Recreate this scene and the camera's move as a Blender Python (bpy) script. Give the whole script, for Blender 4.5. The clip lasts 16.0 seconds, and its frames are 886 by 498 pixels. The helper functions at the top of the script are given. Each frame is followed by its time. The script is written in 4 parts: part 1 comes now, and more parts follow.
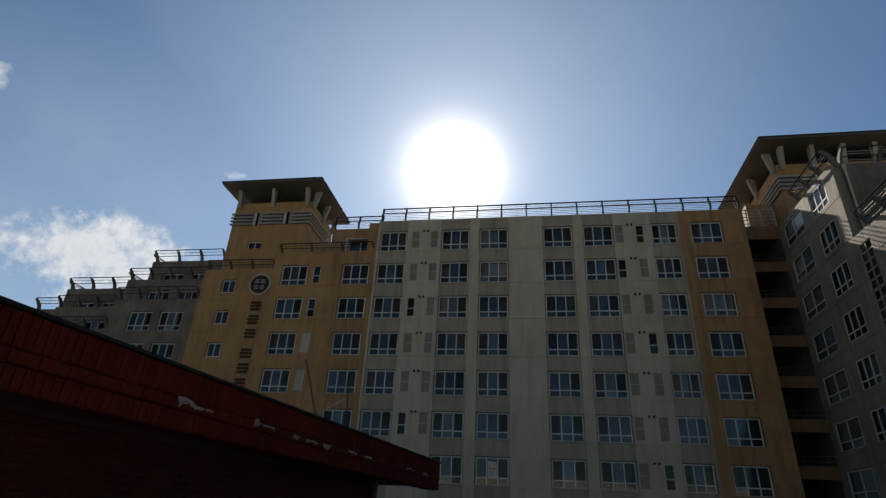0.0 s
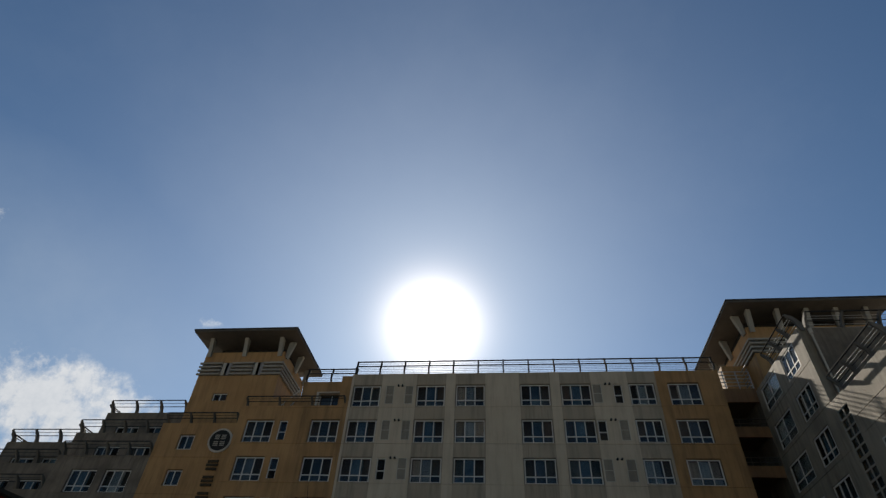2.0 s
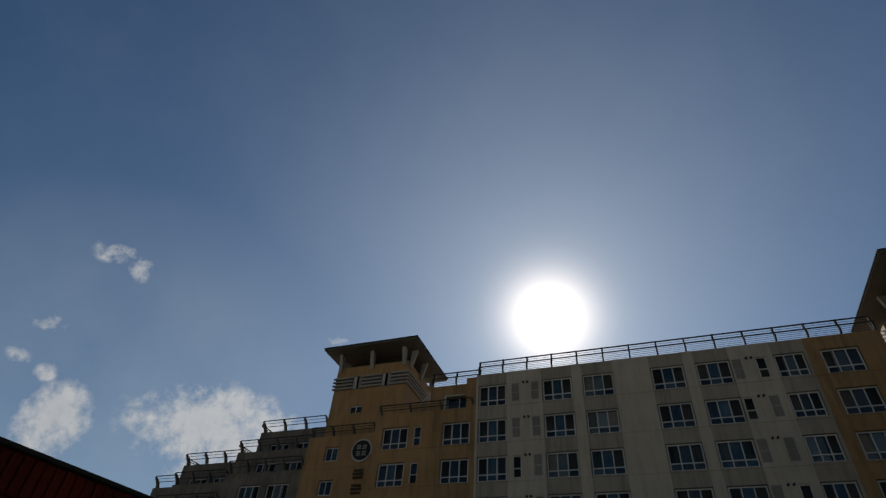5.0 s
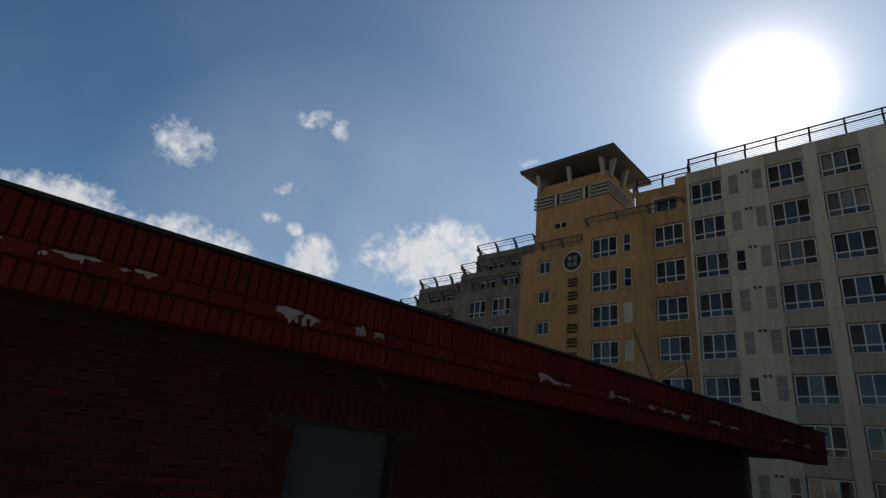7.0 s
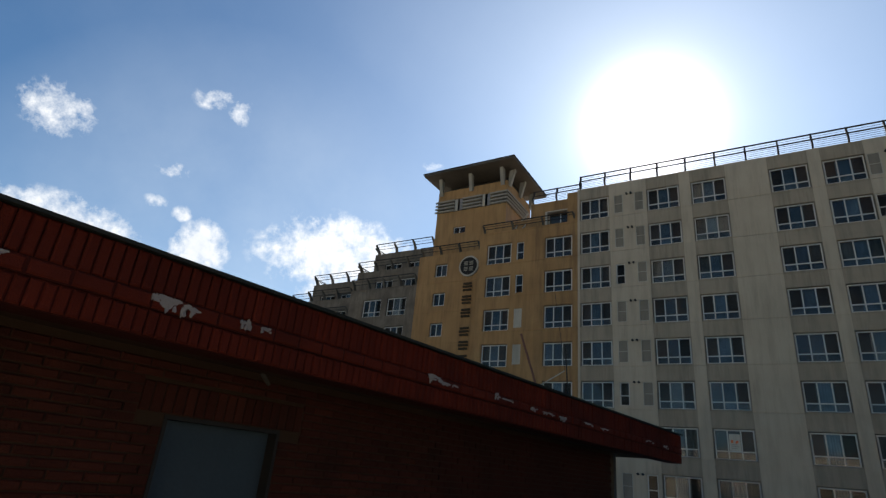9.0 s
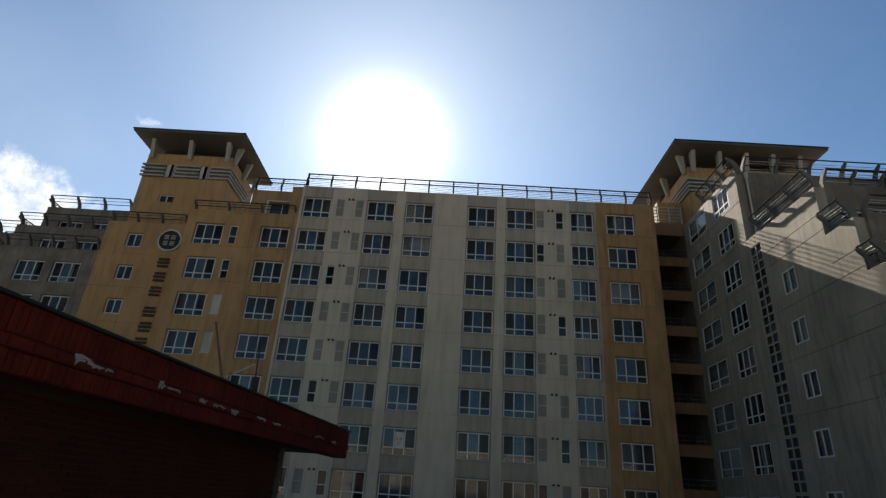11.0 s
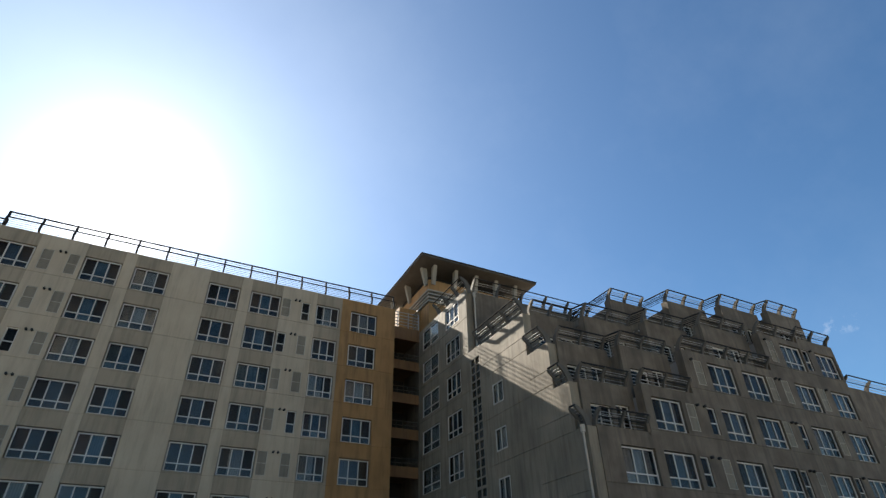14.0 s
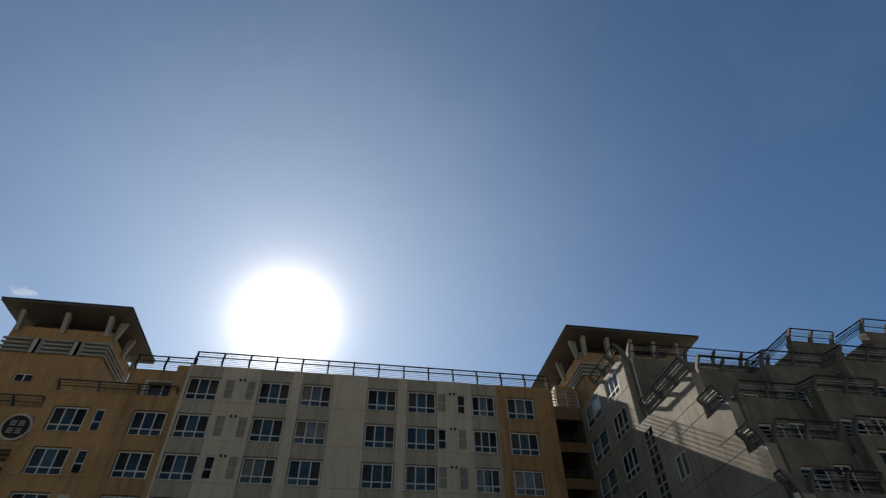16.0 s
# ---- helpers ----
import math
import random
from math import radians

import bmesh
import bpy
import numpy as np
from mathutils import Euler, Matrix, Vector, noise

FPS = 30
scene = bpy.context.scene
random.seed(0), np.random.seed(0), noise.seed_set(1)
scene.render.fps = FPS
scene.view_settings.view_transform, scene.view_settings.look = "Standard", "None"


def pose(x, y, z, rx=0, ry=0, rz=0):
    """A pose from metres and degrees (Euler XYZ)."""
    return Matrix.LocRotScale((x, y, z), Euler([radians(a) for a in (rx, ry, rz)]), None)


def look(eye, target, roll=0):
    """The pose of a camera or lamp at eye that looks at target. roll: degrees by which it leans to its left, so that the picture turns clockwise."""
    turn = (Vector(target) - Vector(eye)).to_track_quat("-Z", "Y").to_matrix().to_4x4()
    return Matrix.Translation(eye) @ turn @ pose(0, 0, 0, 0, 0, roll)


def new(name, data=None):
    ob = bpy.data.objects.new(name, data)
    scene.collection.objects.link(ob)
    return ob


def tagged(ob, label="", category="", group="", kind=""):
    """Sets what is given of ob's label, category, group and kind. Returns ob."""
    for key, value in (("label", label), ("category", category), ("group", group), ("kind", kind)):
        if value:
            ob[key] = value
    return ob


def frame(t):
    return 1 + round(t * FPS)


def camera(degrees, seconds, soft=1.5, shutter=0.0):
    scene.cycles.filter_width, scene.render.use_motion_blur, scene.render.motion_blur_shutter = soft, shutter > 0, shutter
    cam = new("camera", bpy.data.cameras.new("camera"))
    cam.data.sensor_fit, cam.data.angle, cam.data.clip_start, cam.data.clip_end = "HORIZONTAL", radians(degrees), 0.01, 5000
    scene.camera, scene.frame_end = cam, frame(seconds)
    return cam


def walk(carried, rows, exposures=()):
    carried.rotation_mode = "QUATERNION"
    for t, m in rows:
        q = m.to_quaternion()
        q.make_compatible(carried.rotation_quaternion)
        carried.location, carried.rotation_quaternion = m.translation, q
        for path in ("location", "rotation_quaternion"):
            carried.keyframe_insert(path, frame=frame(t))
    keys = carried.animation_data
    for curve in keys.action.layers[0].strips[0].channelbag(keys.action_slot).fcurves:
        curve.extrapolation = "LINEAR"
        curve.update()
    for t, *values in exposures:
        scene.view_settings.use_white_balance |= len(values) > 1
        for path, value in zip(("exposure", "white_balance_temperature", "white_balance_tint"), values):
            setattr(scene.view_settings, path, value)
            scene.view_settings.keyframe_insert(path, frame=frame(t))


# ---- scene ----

# ---- camera: seconds, x, y, height over eye level, turn ----
EYE = 1.9  # eye level over the ground; all heights of the plan below are counted from eye level
cam = camera(77.3, 16.0, soft=1.35)
PATH = [
    (0, 0.053, 0.210, 0.0, 116.53, -2.78, 8.78),
    (0.5, 0.059, 0.210, 0.0, 120.06, -2.34, 7.21),
    (1, 0.078, 0.210, 0.0, 122.16, -2.15, 7.53),
    (1.5, 0.149, 0.210, 0.0, 127.00, -2.75, 6.69),
    (2, 0.179, 0.211, 0.0, 132.46, -2.80, 6.10),
    (2.5, 0.216, 0.211, 0.0, 133.75, -1.91, 5.07),
    (3, 0.260, 0.213, 0.0, 132.93, -0.37, -2.68),
    (3.5, 0.284, 0.211, 0.0, 132.00, 0.51, -5.60),
    (4, 0.269, 0.213, 0.0, 132.79, -0.11, 0.68),
    (4.5, 0.238, 0.209, 0.0, 132.66, -1.99, 9.91),
    (5, 0.238, 0.196, 0.0, 131.47, -3.87, 19.77),
    (5.2, 0.226, 0.191, 0.0, 130.95, -4.39, 22.85),
    (7.3, -0.127, 0.154, 0.0, 110.30, -5.37, 41.86),
    (7.5, -0.129, 0.154, 0.0, 110.53, -5.20, 41.70),
    (8, -0.135, 0.154, 0.0, 110.84, -5.11, 41.84),
    (8.5, -0.130, 0.163, 0.0, 111.11, -5.25, 37.85),
    (9, -0.114, 0.180, 0.0, 112.35, -5.13, 30.20),
    (9.5, -0.073, 0.194, 0.0, 112.69, -5.00, 22.40),
    (10, -0.026, 0.205, 0.0, 113.66, -5.06, 13.23),
    (10.2, 0.004, 0.208, 0.0, 113.86, -4.88, 10.42),
    (12.3, 0.015, 0.203, 0.0, 114.27, -0.79, -18.16),
    (12.5, 0.015, 0.199, 0.0, 114.37, -0.47, -20.80),
    (13, 0.051, 0.192, 0.0, 114.37, -0.35, -25.46),
    (13.5, 0.077, 0.189, 0.0, 118.99, 0.79, -26.71),
    (14, 0.099, 0.189, 0.0, 124.41, 1.07, -26.85),
    (14.5, 0.134, 0.183, 0.0, 130.43, 2.69, -28.40),
    (15, 0.146, 0.190, 0.0, 131.22, 3.02, -24.19),
    (15.5, 0.144, 0.201, 0.0, 132.29, 1.96, -17.03),
    (16, 0.138, 0.209, 0.0, 133.09, 0.89, -9.23),
]
walk(cam, [(t, pose(x, y, EYE + z, rx, ry, rz)) for t, x, y, z, rx, ry, rz in PATH],
     exposures=[(0, 0.70), (0.5, 0.78), (1.0, 0.85), (1.5, 0.74), (2.0, 0.60), (2.5, 0.28), (3.5, 0.12), (4.5, 0.12), (5, 0.06), (7.5, 0.85), (8.0, 1.02), (9, 1.27), (10, 1.17), (12.5, 1.55), (13.2, 1.78), (14, 1.71), (14.5, 1.53), (15, 1.19), (15.5, 0.98), (16, 0.75)])

# ---- sky and sun ----
SUN_AZ, SUN_EL = radians(-9.3), radians(34.5)
SUN_DIR = Vector((math.sin(SUN_AZ) * math.cos(SUN_EL), math.cos(SUN_AZ) * math.cos(SUN_EL), math.sin(SUN_EL)))


class Nodes:
    """Short hand for building node trees."""

    def __init__(self, tree):
        self.tree = tree
        tree.nodes.clear()

    def add(self, kind, op=""):
        n = self.tree.nodes.new(kind)
        if op:
            n.operation = op
        return n

    def link(self, a, b):
        self.tree.links.new(a, b)

    def put(self, socket, value):
        if isinstance(value, bpy.types.NodeSocket):
            self.link(value, socket)
        else:
            socket.default_value = value

    def math(self, op, a, b=0.0, clamp=False):
        n = self.add("ShaderNodeMath", op)
        n.use_clamp = clamp
        self.put(n.inputs[0], a)
        self.put(n.inputs[1], b)
        return n.outputs[0]

    def mix(self, fac, a, b, blend="MIX"):
        n = self.add("ShaderNodeMix")
        n.data_type, n.blend_type = "RGBA", blend
        self.put(n.inputs[0], fac)
        self.put(n.inputs[6], a if isinstance(a, bpy.types.NodeSocket) else (*a, 1))
        self.put(n.inputs[7], b if isinstance(b, bpy.types.NodeSocket) else (*b, 1))
        return n.outputs[2]

    def noise(self, vec, scale, detail=4.0, rough=0.55):
        n = self.add("ShaderNodeTexNoise")
        n.inputs["Scale"].default_value = scale
        n.inputs["Detail"].default_value = detail
        n.inputs["Roughness"].default_value = rough
        if vec is not None:
            self.link(vec, n.inputs["Vector"])
        return n.outputs["Fac"]

    def ramp(self, fac, lo, hi):
        n = self.add("ShaderNodeMapRange")
        self.put(n.inputs[0], fac)
        n.inputs[1].default_value, n.inputs[2].default_value = lo, hi
        return n.outputs[0]


def make_sky():
    world = bpy.data.worlds.new("sky")
    scene.world = world
    world.use_nodes = True
    w = Nodes(world.node_tree)
    sky = w.add("ShaderNodeTexSky")
    sky.sky_type, sky.sun_disc = "NISHITA", False
    sky.sun_elevation, sky.sun_rotation = SUN_EL, SUN_AZ
    sky.air_density, sky.dust_density, sky.ozone_density = 1.0, 0.15, 2.5
    coord = w.add("ShaderNodeTexCoord").outputs["Generated"]
    # the bright aureole of haze round the sun
    dot = w.add("ShaderNodeVectorMath", "DOT_PRODUCT")
    w.link(coord, dot.inputs[0])
    dot.inputs[1].default_value = SUN_DIR
    c = w.math("MAXIMUM", dot.outputs["Value"], 0.0)
    glows = []
    for lobes, tint in ((((4000.0, 60.0), (450.0, 5.6), (110.0, 0.60)), (5.7, 4.9, 4.1)), (((18.0, 0.42), (7.0, 0.42), (3.0, 0.07)), (4.8, 4.9, 4.9))):
        glow = None
        for power, amount in lobes:
            g = w.math("MULTIPLY", w.math("POWER", c, power), amount)
            glow = g if glow is None else w.math("ADD", glow, g)
        scaled = w.add("ShaderNodeVectorMath", "SCALE")
        scaled.inputs[0].default_value = tint
        w.link(glow, scaled.inputs["Scale"])
        glows.append(scaled.outputs[0])
    # fair-weather clouds: azimuth, height, half width, half height in degrees
    clouds = [(-43.6, 19.8, 9.5, 5.2, 0.95), (-57.2, 17.5, 3.0, 3.9, 1.0), (-68.6, 16.6, 7.2, 3.7, 1.0), (-80.0, 16.6, 8.5, 4.2, 1.0), (-72.3, 26.3, 3.2, 2.7, 0.85),
              (-60.2, 31.8, 1.7, 1.2, 0.5), (-56.9, 31.6, 1.2, 1.7, 0.5), (-58.3, 32.6, 2.0, 0.6, 0.4), (-61.4, 24.6, 1.8, 0.9, 0.5), (-62.2, 21.4, 1.2, 0.8, 0.48), (-59.6, 20.9, 1.1, 0.9, 0.48),
              (66.0, 20.8, 3.6, 0.9, 0.12), (-34.8, 30.6, 1.8, 0.8, 0.6)]
    low = w.noise(coord, 15.0, 8.0, 0.62)
    fine = w.noise(coord, 48.0, 6.0, 0.65)
    puff = w.math("ADD", w.math("MULTIPLY", w.math("SUBTRACT", low, 0.5), 2.0), w.math("MULTIPLY", w.math("SUBTRACT", fine, 0.5), 1.8))
    cover = None
    for az, el, aw, ah, thick in clouds:
        a, e = radians(az), radians(el)
        side = Vector((math.cos(a), -math.sin(a), 0.0))
        ahead = Vector((math.sin(a) * math.cos(e), math.cos(a) * math.cos(e), math.sin(e)))
        up = side.cross(ahead)
        offs = []
        for axis, half in ((side, aw), (up, ah)):
            d = w.add("ShaderNodeVectorMath", "DOT_PRODUCT")
            w.link(coord, d.inputs[0])
            d.inputs[1].default_value = axis
            q = w.math("DIVIDE", d.outputs["Value"], math.sin(radians(half)))
            offs.append(w.math("MULTIPLY", q, q))
        d = w.add("ShaderNodeVectorMath", "DOT_PRODUCT")
        w.link(coord, d.inputs[0])
        d.inputs[1].default_value = ahead
        front = w.math("GREATER_THAN", d.outputs["Value"], 0.5)
        m = w.math("MULTIPLY", w.math("SUBTRACT", 1.0, w.math("ADD", *offs), clamp=True), w.math("MULTIPLY", front, thick))
        cover = m if cover is None else w.math("MAXIMUM", cover, m)
    dense = w.ramp(w.math("ADD", w.math("MULTIPLY", cover, 1.15), puff), 0.26, 0.98)
    dense = w.math("MULTIPLY", dense, w.math("MULTIPLY", w.ramp(cover, 0.0, 0.3), 0.89))
    lit = w.mix(w.ramp(fine, 0.3, 0.7), (8.8, 9.2, 9.7), (11.0, 11.1, 11.2))
    deep = w.mix(1.0, sky.outputs[0], (0.71, 0.965, 1.09), "MULTIPLY")
    # a thin veil of haze low in the east
    a, e = radians(-54.0), radians(14.0)
    mid = Vector((math.sin(a) * math.cos(e), math.cos(a) * math.cos(e), math.sin(e)))
    d = w.add("ShaderNodeVectorMath", "DOT_PRODUCT")
    w.link(coord, d.inputs[0])
    d.inputs[1].default_value = mid
    veil = w.math("MULTIPLY", w.ramp(d.outputs["Value"], 0.90, 1.0), w.math("ADD", 0.05, w.math("MULTIPLY", w.noise(coord, 5.0, 5.0, 0.6), 0.4)))
    deep = w.mix(veil, deep, (8.6, 9.6, 10.4))
    # faint high wisps all over the sky
    wisp = w.math("MULTIPLY", w.ramp(w.noise(coord, 3.2, 7.0, 0.62), 0.42, 0.78), 0.045)
    deep = w.mix(wisp, deep, (9.0, 10.0, 11.0))
    col = w.mix(dense, deep, lit)
    total = col
    for g in glows:
        summed = w.add("ShaderNodeVectorMath", "ADD")
        w.link(total, summed.inputs[0])
        w.link(g, summed.inputs[1])
        total = summed.outputs[0]
    bg = w.add("ShaderNodeBackground")
    bg.inputs["Strength"].default_value = 0.042
    w.link(total, bg.inputs["Color"])
    w.link(bg.outputs[0], w.add("ShaderNodeOutputWorld").inputs["Surface"])


make_sky()
sun = new("sun", bpy.data.lights.new("sun", "SUN"))
sun.data.energy, sun.data.angle, sun.data.color = 5.0, radians(0.53), (1.0, 0.91, 0.77)
sun.matrix_world = look(SUN_DIR * 300, (0, 0, 0))


# ---- materials ----
def material(name, base, second=None, rough=0.8, metal=0.0, scale=1.2, stains=0.35, streak=True, bump=0.15, grain=40.0, spread=0.0, spec=0.4):
    """A weathered surface: two tones in large patches, rain streaks down the face, fine grain with relief."""
    m = bpy.data.materials.new(name)
    m.use_nodes = True
    n = Nodes(m.node_tree)
    second = second or tuple(v * 0.72 for v in base)
    pos = n.add("ShaderNodeNewGeometry").outputs["Position"]
    patch = n.noise(pos, scale * 0.35, 5.0)
    fine = n.noise(pos, grain, 3.0)
    col = n.mix(n.ramp(patch, 0.35, 0.72), base, second)
    if streak:
        mp = n.add("ShaderNodeMapping")
        mp.inputs["Scale"].default_value = (1.7, 1.7, 0.2)
        n.link(pos, mp.inputs["Vector"])
        run = n.noise(mp.outputs[0], 1.6, 5.0, 0.6)
        col = n.mix(n.math("MULTIPLY", n.ramp(run, 0.46, 0.70), stains), col, tuple(v * 0.42 for v in base))
        mp = n.add("ShaderNodeMapping")
        mp.inputs["Scale"].default_value = (5.5, 5.5, 0.28)
        n.link(pos, mp.inputs["Vector"])
        drip = n.noise(mp.outputs[0], 1.3, 4.0, 0.65)
        where = n.ramp(n.noise(pos, 0.55, 3.0), 0.42, 0.66)
        col = n.mix(n.math("MULTIPLY", n.math("MULTIPLY", n.ramp(drip, 0.52, 0.68), where), stains * 0.85), col, (base[0] * 0.40, base[1] * 0.35, base[2] * 0.31))
    col = n.mix(n.math("MULTIPLY", n.ramp(fine, 0.3, 0.8), 0.22), col, tuple(v * 0.55 for v in base))
    if spread:
        rnd = n.add("ShaderNodeObjectInfo").outputs["Random"]
        hsv = n.add("ShaderNodeHueSaturation")
        n.link(col, hsv.inputs["Color"])
        n.link(n.math("ADD", 1.0 - spread, n.math("MULTIPLY", rnd, 2 * spread)), hsv.inputs["Value"])
        col = hsv.outputs[0]
    b = n.add("ShaderNodeBsdfPrincipled")
    n.link(col, b.inputs["Base Color"])
    b.inputs["Metallic"].default_value = metal
    b.inputs["Specular IOR Level"].default_value = spec
    n.link(n.math("ADD", rough - 0.08, n.math("MULTIPLY", patch, 0.16)), b.inputs["Roughness"])
    if bump:
        bp = n.add("ShaderNodeBump")
        bp.inputs["Strength"].default_value = bump
        bp.inputs["Distance"].default_value = 0.02
        n.link(n.math("ADD", fine, patch), bp.inputs["Height"])
        n.link(bp.outputs[0], b.inputs["Normal"])
    n.link(b.outputs[0], n.add("ShaderNodeOutputMaterial").inputs["Surface"])
    return m


def glass(name, tint, ior):
    """Window glass: a clear tinted pane with a mirror sheen."""
    m = bpy.data.materials.new(name)
    m.use_nodes = True
    n = Nodes(m.node_tree)
    rnd = n.add("ShaderNodeObjectInfo").outputs["Random"]
    clear = n.add("ShaderNodeBsdfTransparent")
    n.link(n.mix(rnd, tuple(v * 0.75 for v in tint), tint), clear.inputs["Color"])
    gloss = n.add("ShaderNodeBsdfGlossy")
    gloss.inputs["Roughness"].default_value = 0.03
    pos = n.add("ShaderNodeNewGeometry").outputs["Position"]
    bp = n.add("ShaderNodeBump")
    bp.inputs["Strength"].default_value = 0.04
    bp.inputs["Distance"].default_value = 0.05
    n.link(n.noise(pos, 1.2, 2.0), bp.inputs["Height"])
    n.link(bp.outputs[0], gloss.inputs["Normal"])
    # sheen after Schlick: base reflectance from the index, rising to a mirror at grazing view
    base = ((ior - 1) / (ior + 1)) ** 2
    facing = n.add("ShaderNodeLayerWeight")
    facing.inputs["Blend"].default_value = 0.5
    sheen = n.math("ADD", base, n.math("MULTIPLY", n.math("POWER", facing.outputs["Facing"], 5.0), 1.0 - base), clamp=True)
    mix = n.add("ShaderNodeMixShader")
    n.link(sheen, mix.inputs[0])
    n.link(clear.outputs[0], mix.inputs[1])
    n.link(gloss.outputs[0], mix.inputs[2])
    n.link(mix.outputs[0], n.add("ShaderNodeOutputMaterial").inputs["Surface"])
    return m


GREY = material("grey_paint", (0.380, 0.312, 0.224), (0.324, 0.265, 0.190), stains=0.38)
SPANDREL = material("dirty_grey_paint", (0.272, 0.221, 0.155), (0.220, 0.176, 0.122), stains=0.55)
ORANGE = material("ochre_paint", (0.275, 0.152, 0.056), (0.21, 0.112, 0.04), stains=0.7)
YELLOW = material("yellow_ochre_paint", (0.305, 0.168, 0.061), (0.246, 0.132, 0.047), stains=0.55)
CONCRETE = material("stained_render", (0.148, 0.116, 0.081), (0.072, 0.055, 0.038), stains=0.85, scale=2.4, bump=0.4)
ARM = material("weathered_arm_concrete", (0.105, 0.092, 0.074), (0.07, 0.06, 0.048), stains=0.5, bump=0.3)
# the wing's stained render again, lightened to brighten its sun-grazed end wall
END_WALL = material("stained_end_wall_brightened", (0.25, 0.206, 0.145), (0.152, 0.125, 0.088), stains=0.75, scale=1.0, bump=0.3)
# darker copies of the ochre, with the shade of the recess in the colour
RECESS_SHADE = material("recess_shade_brown", (0.12, 0.075, 0.034), (0.085, 0.052, 0.024), stains=0.6)
BALCONY_SHADED = material("balcony_ochre_shaded", (0.17, 0.088, 0.034), (0.125, 0.064, 0.025), stains=0.6)
PALE = material("pale_concrete", (0.38, 0.345, 0.28), (0.28, 0.25, 0.20), stains=0.4, grain=60)
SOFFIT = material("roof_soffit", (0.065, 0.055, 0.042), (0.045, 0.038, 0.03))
INSIDE = material("room_dark", (0.20, 0.185, 0.175), (0.13, 0.12, 0.115), streak=False, bump=0)
DARKSTEEL = material("dark_steel", (0.034, 0.033, 0.033), rough=0.9, metal=0.0, streak=False, bump=0.05, spec=0.03)
ALU = material("white_aluminium", (0.46, 0.43, 0.375), (0.37, 0.345, 0.30), rough=0.6, streak=False, bump=0.03, stains=0, spec=0.25)
RAIL = material("galvanised_rail", (0.36, 0.35, 0.33), rough=0.38, metal=0.6, streak=False, bump=0.03)
SHUTTER_FRAME = material("shutter_frame", (0.37, 0.335, 0.27), (0.31, 0.28, 0.225), stains=0.3)
SLAT = material("grey_slats", (0.25, 0.225, 0.18), (0.19, 0.17, 0.135), stains=0.3)
SCREEN = material("vent_shutter", (0.195, 0.17, 0.132), (0.16, 0.139, 0.108), stains=0.4)
# annex brick and mortar tones set dark to hold the enclosed yard's shade
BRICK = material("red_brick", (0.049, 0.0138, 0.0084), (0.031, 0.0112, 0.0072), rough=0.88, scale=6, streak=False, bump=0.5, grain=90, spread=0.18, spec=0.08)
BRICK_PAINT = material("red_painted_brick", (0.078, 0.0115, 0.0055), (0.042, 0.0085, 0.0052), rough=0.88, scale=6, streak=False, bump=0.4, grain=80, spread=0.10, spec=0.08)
RUST = material("rusty_red_steel", (0.15, 0.06, 0.04), (0.1, 0.045, 0.03), rough=0.8, streak=False)
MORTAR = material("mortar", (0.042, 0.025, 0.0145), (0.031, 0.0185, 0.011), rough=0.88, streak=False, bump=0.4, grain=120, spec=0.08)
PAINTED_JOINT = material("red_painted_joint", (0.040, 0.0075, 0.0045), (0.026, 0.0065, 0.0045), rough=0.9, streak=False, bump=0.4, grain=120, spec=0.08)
FLASHING = material("dark_flashing", (0.020, 0.021, 0.018), (0.014, 0.015, 0.013), rough=0.7, streak=False, bump=0.2, grain=60, spec=0.1)
WHITEWASH = material("bare_plaster", (0.24, 0.215, 0.195), (0.13, 0.105, 0.095), rough=0.95, streak=False, bump=0.6, grain=70)
DOOR = material("grey_door_paint", (0.034, 0.048, 0.057), (0.025, 0.036, 0.044), spec=0.15, rough=0.5, scale=2, bump=0.1)
GROUND = material("light_bouncing_ground", (0.34, 0.31, 0.26), (0.27, 0.24, 0.20), rough=0.9, streak=False, bump=0.4, grain=120)
PLASTER = material("grey_plaster", (0.215, 0.196, 0.172), (0.15, 0.137, 0.12), stains=0.7, scale=3, bump=0.4)
CREAM = material("cream_render", (0.50, 0.445, 0.35), (0.42, 0.37, 0.285), stains=0.4)
STICKER = material("orange_print", (0.62, 0.16, 0.03), (0.5, 0.06, 0.02), streak=False, bump=0, scale=8)
BROWN_LETTER = material("dark_brown_letters", (0.05, 0.036, 0.022), (0.035, 0.026, 0.017), streak=False, bump=0, spec=0.1)
# dark paint; also stands for shade in the lofts and the recess
DARK_AND_SHADE = material("dark_paint_and_shade", (0.026, 0.024, 0.022), streak=False, bump=0, spec=0.1)
CURTAINS = [material("curtain_blue", (0.26, 0.345, 0.395), (0.14, 0.215, 0.27), rough=0.9, scale=5, streak=False, bump=0),
            material("curtain_white", (0.62, 0.62, 0.58), (0.5, 0.5, 0.47), rough=0.9, scale=5, streak=False, bump=0),
            material("curtain_grey", (0.2, 0.22, 0.23), (0.14, 0.155, 0.17), rough=0.9, scale=5, streak=False, bump=0)]
GLASS = glass("window_glass", (0.70, 0.73, 0.74), 1.42)
GLASS_CLEAR = glass("clear_glass", (0.80, 0.82, 0.82), 1.45)
GLASS_DARK = glass("screened_glass", (0.76, 0.72, 0.68), 1.22)


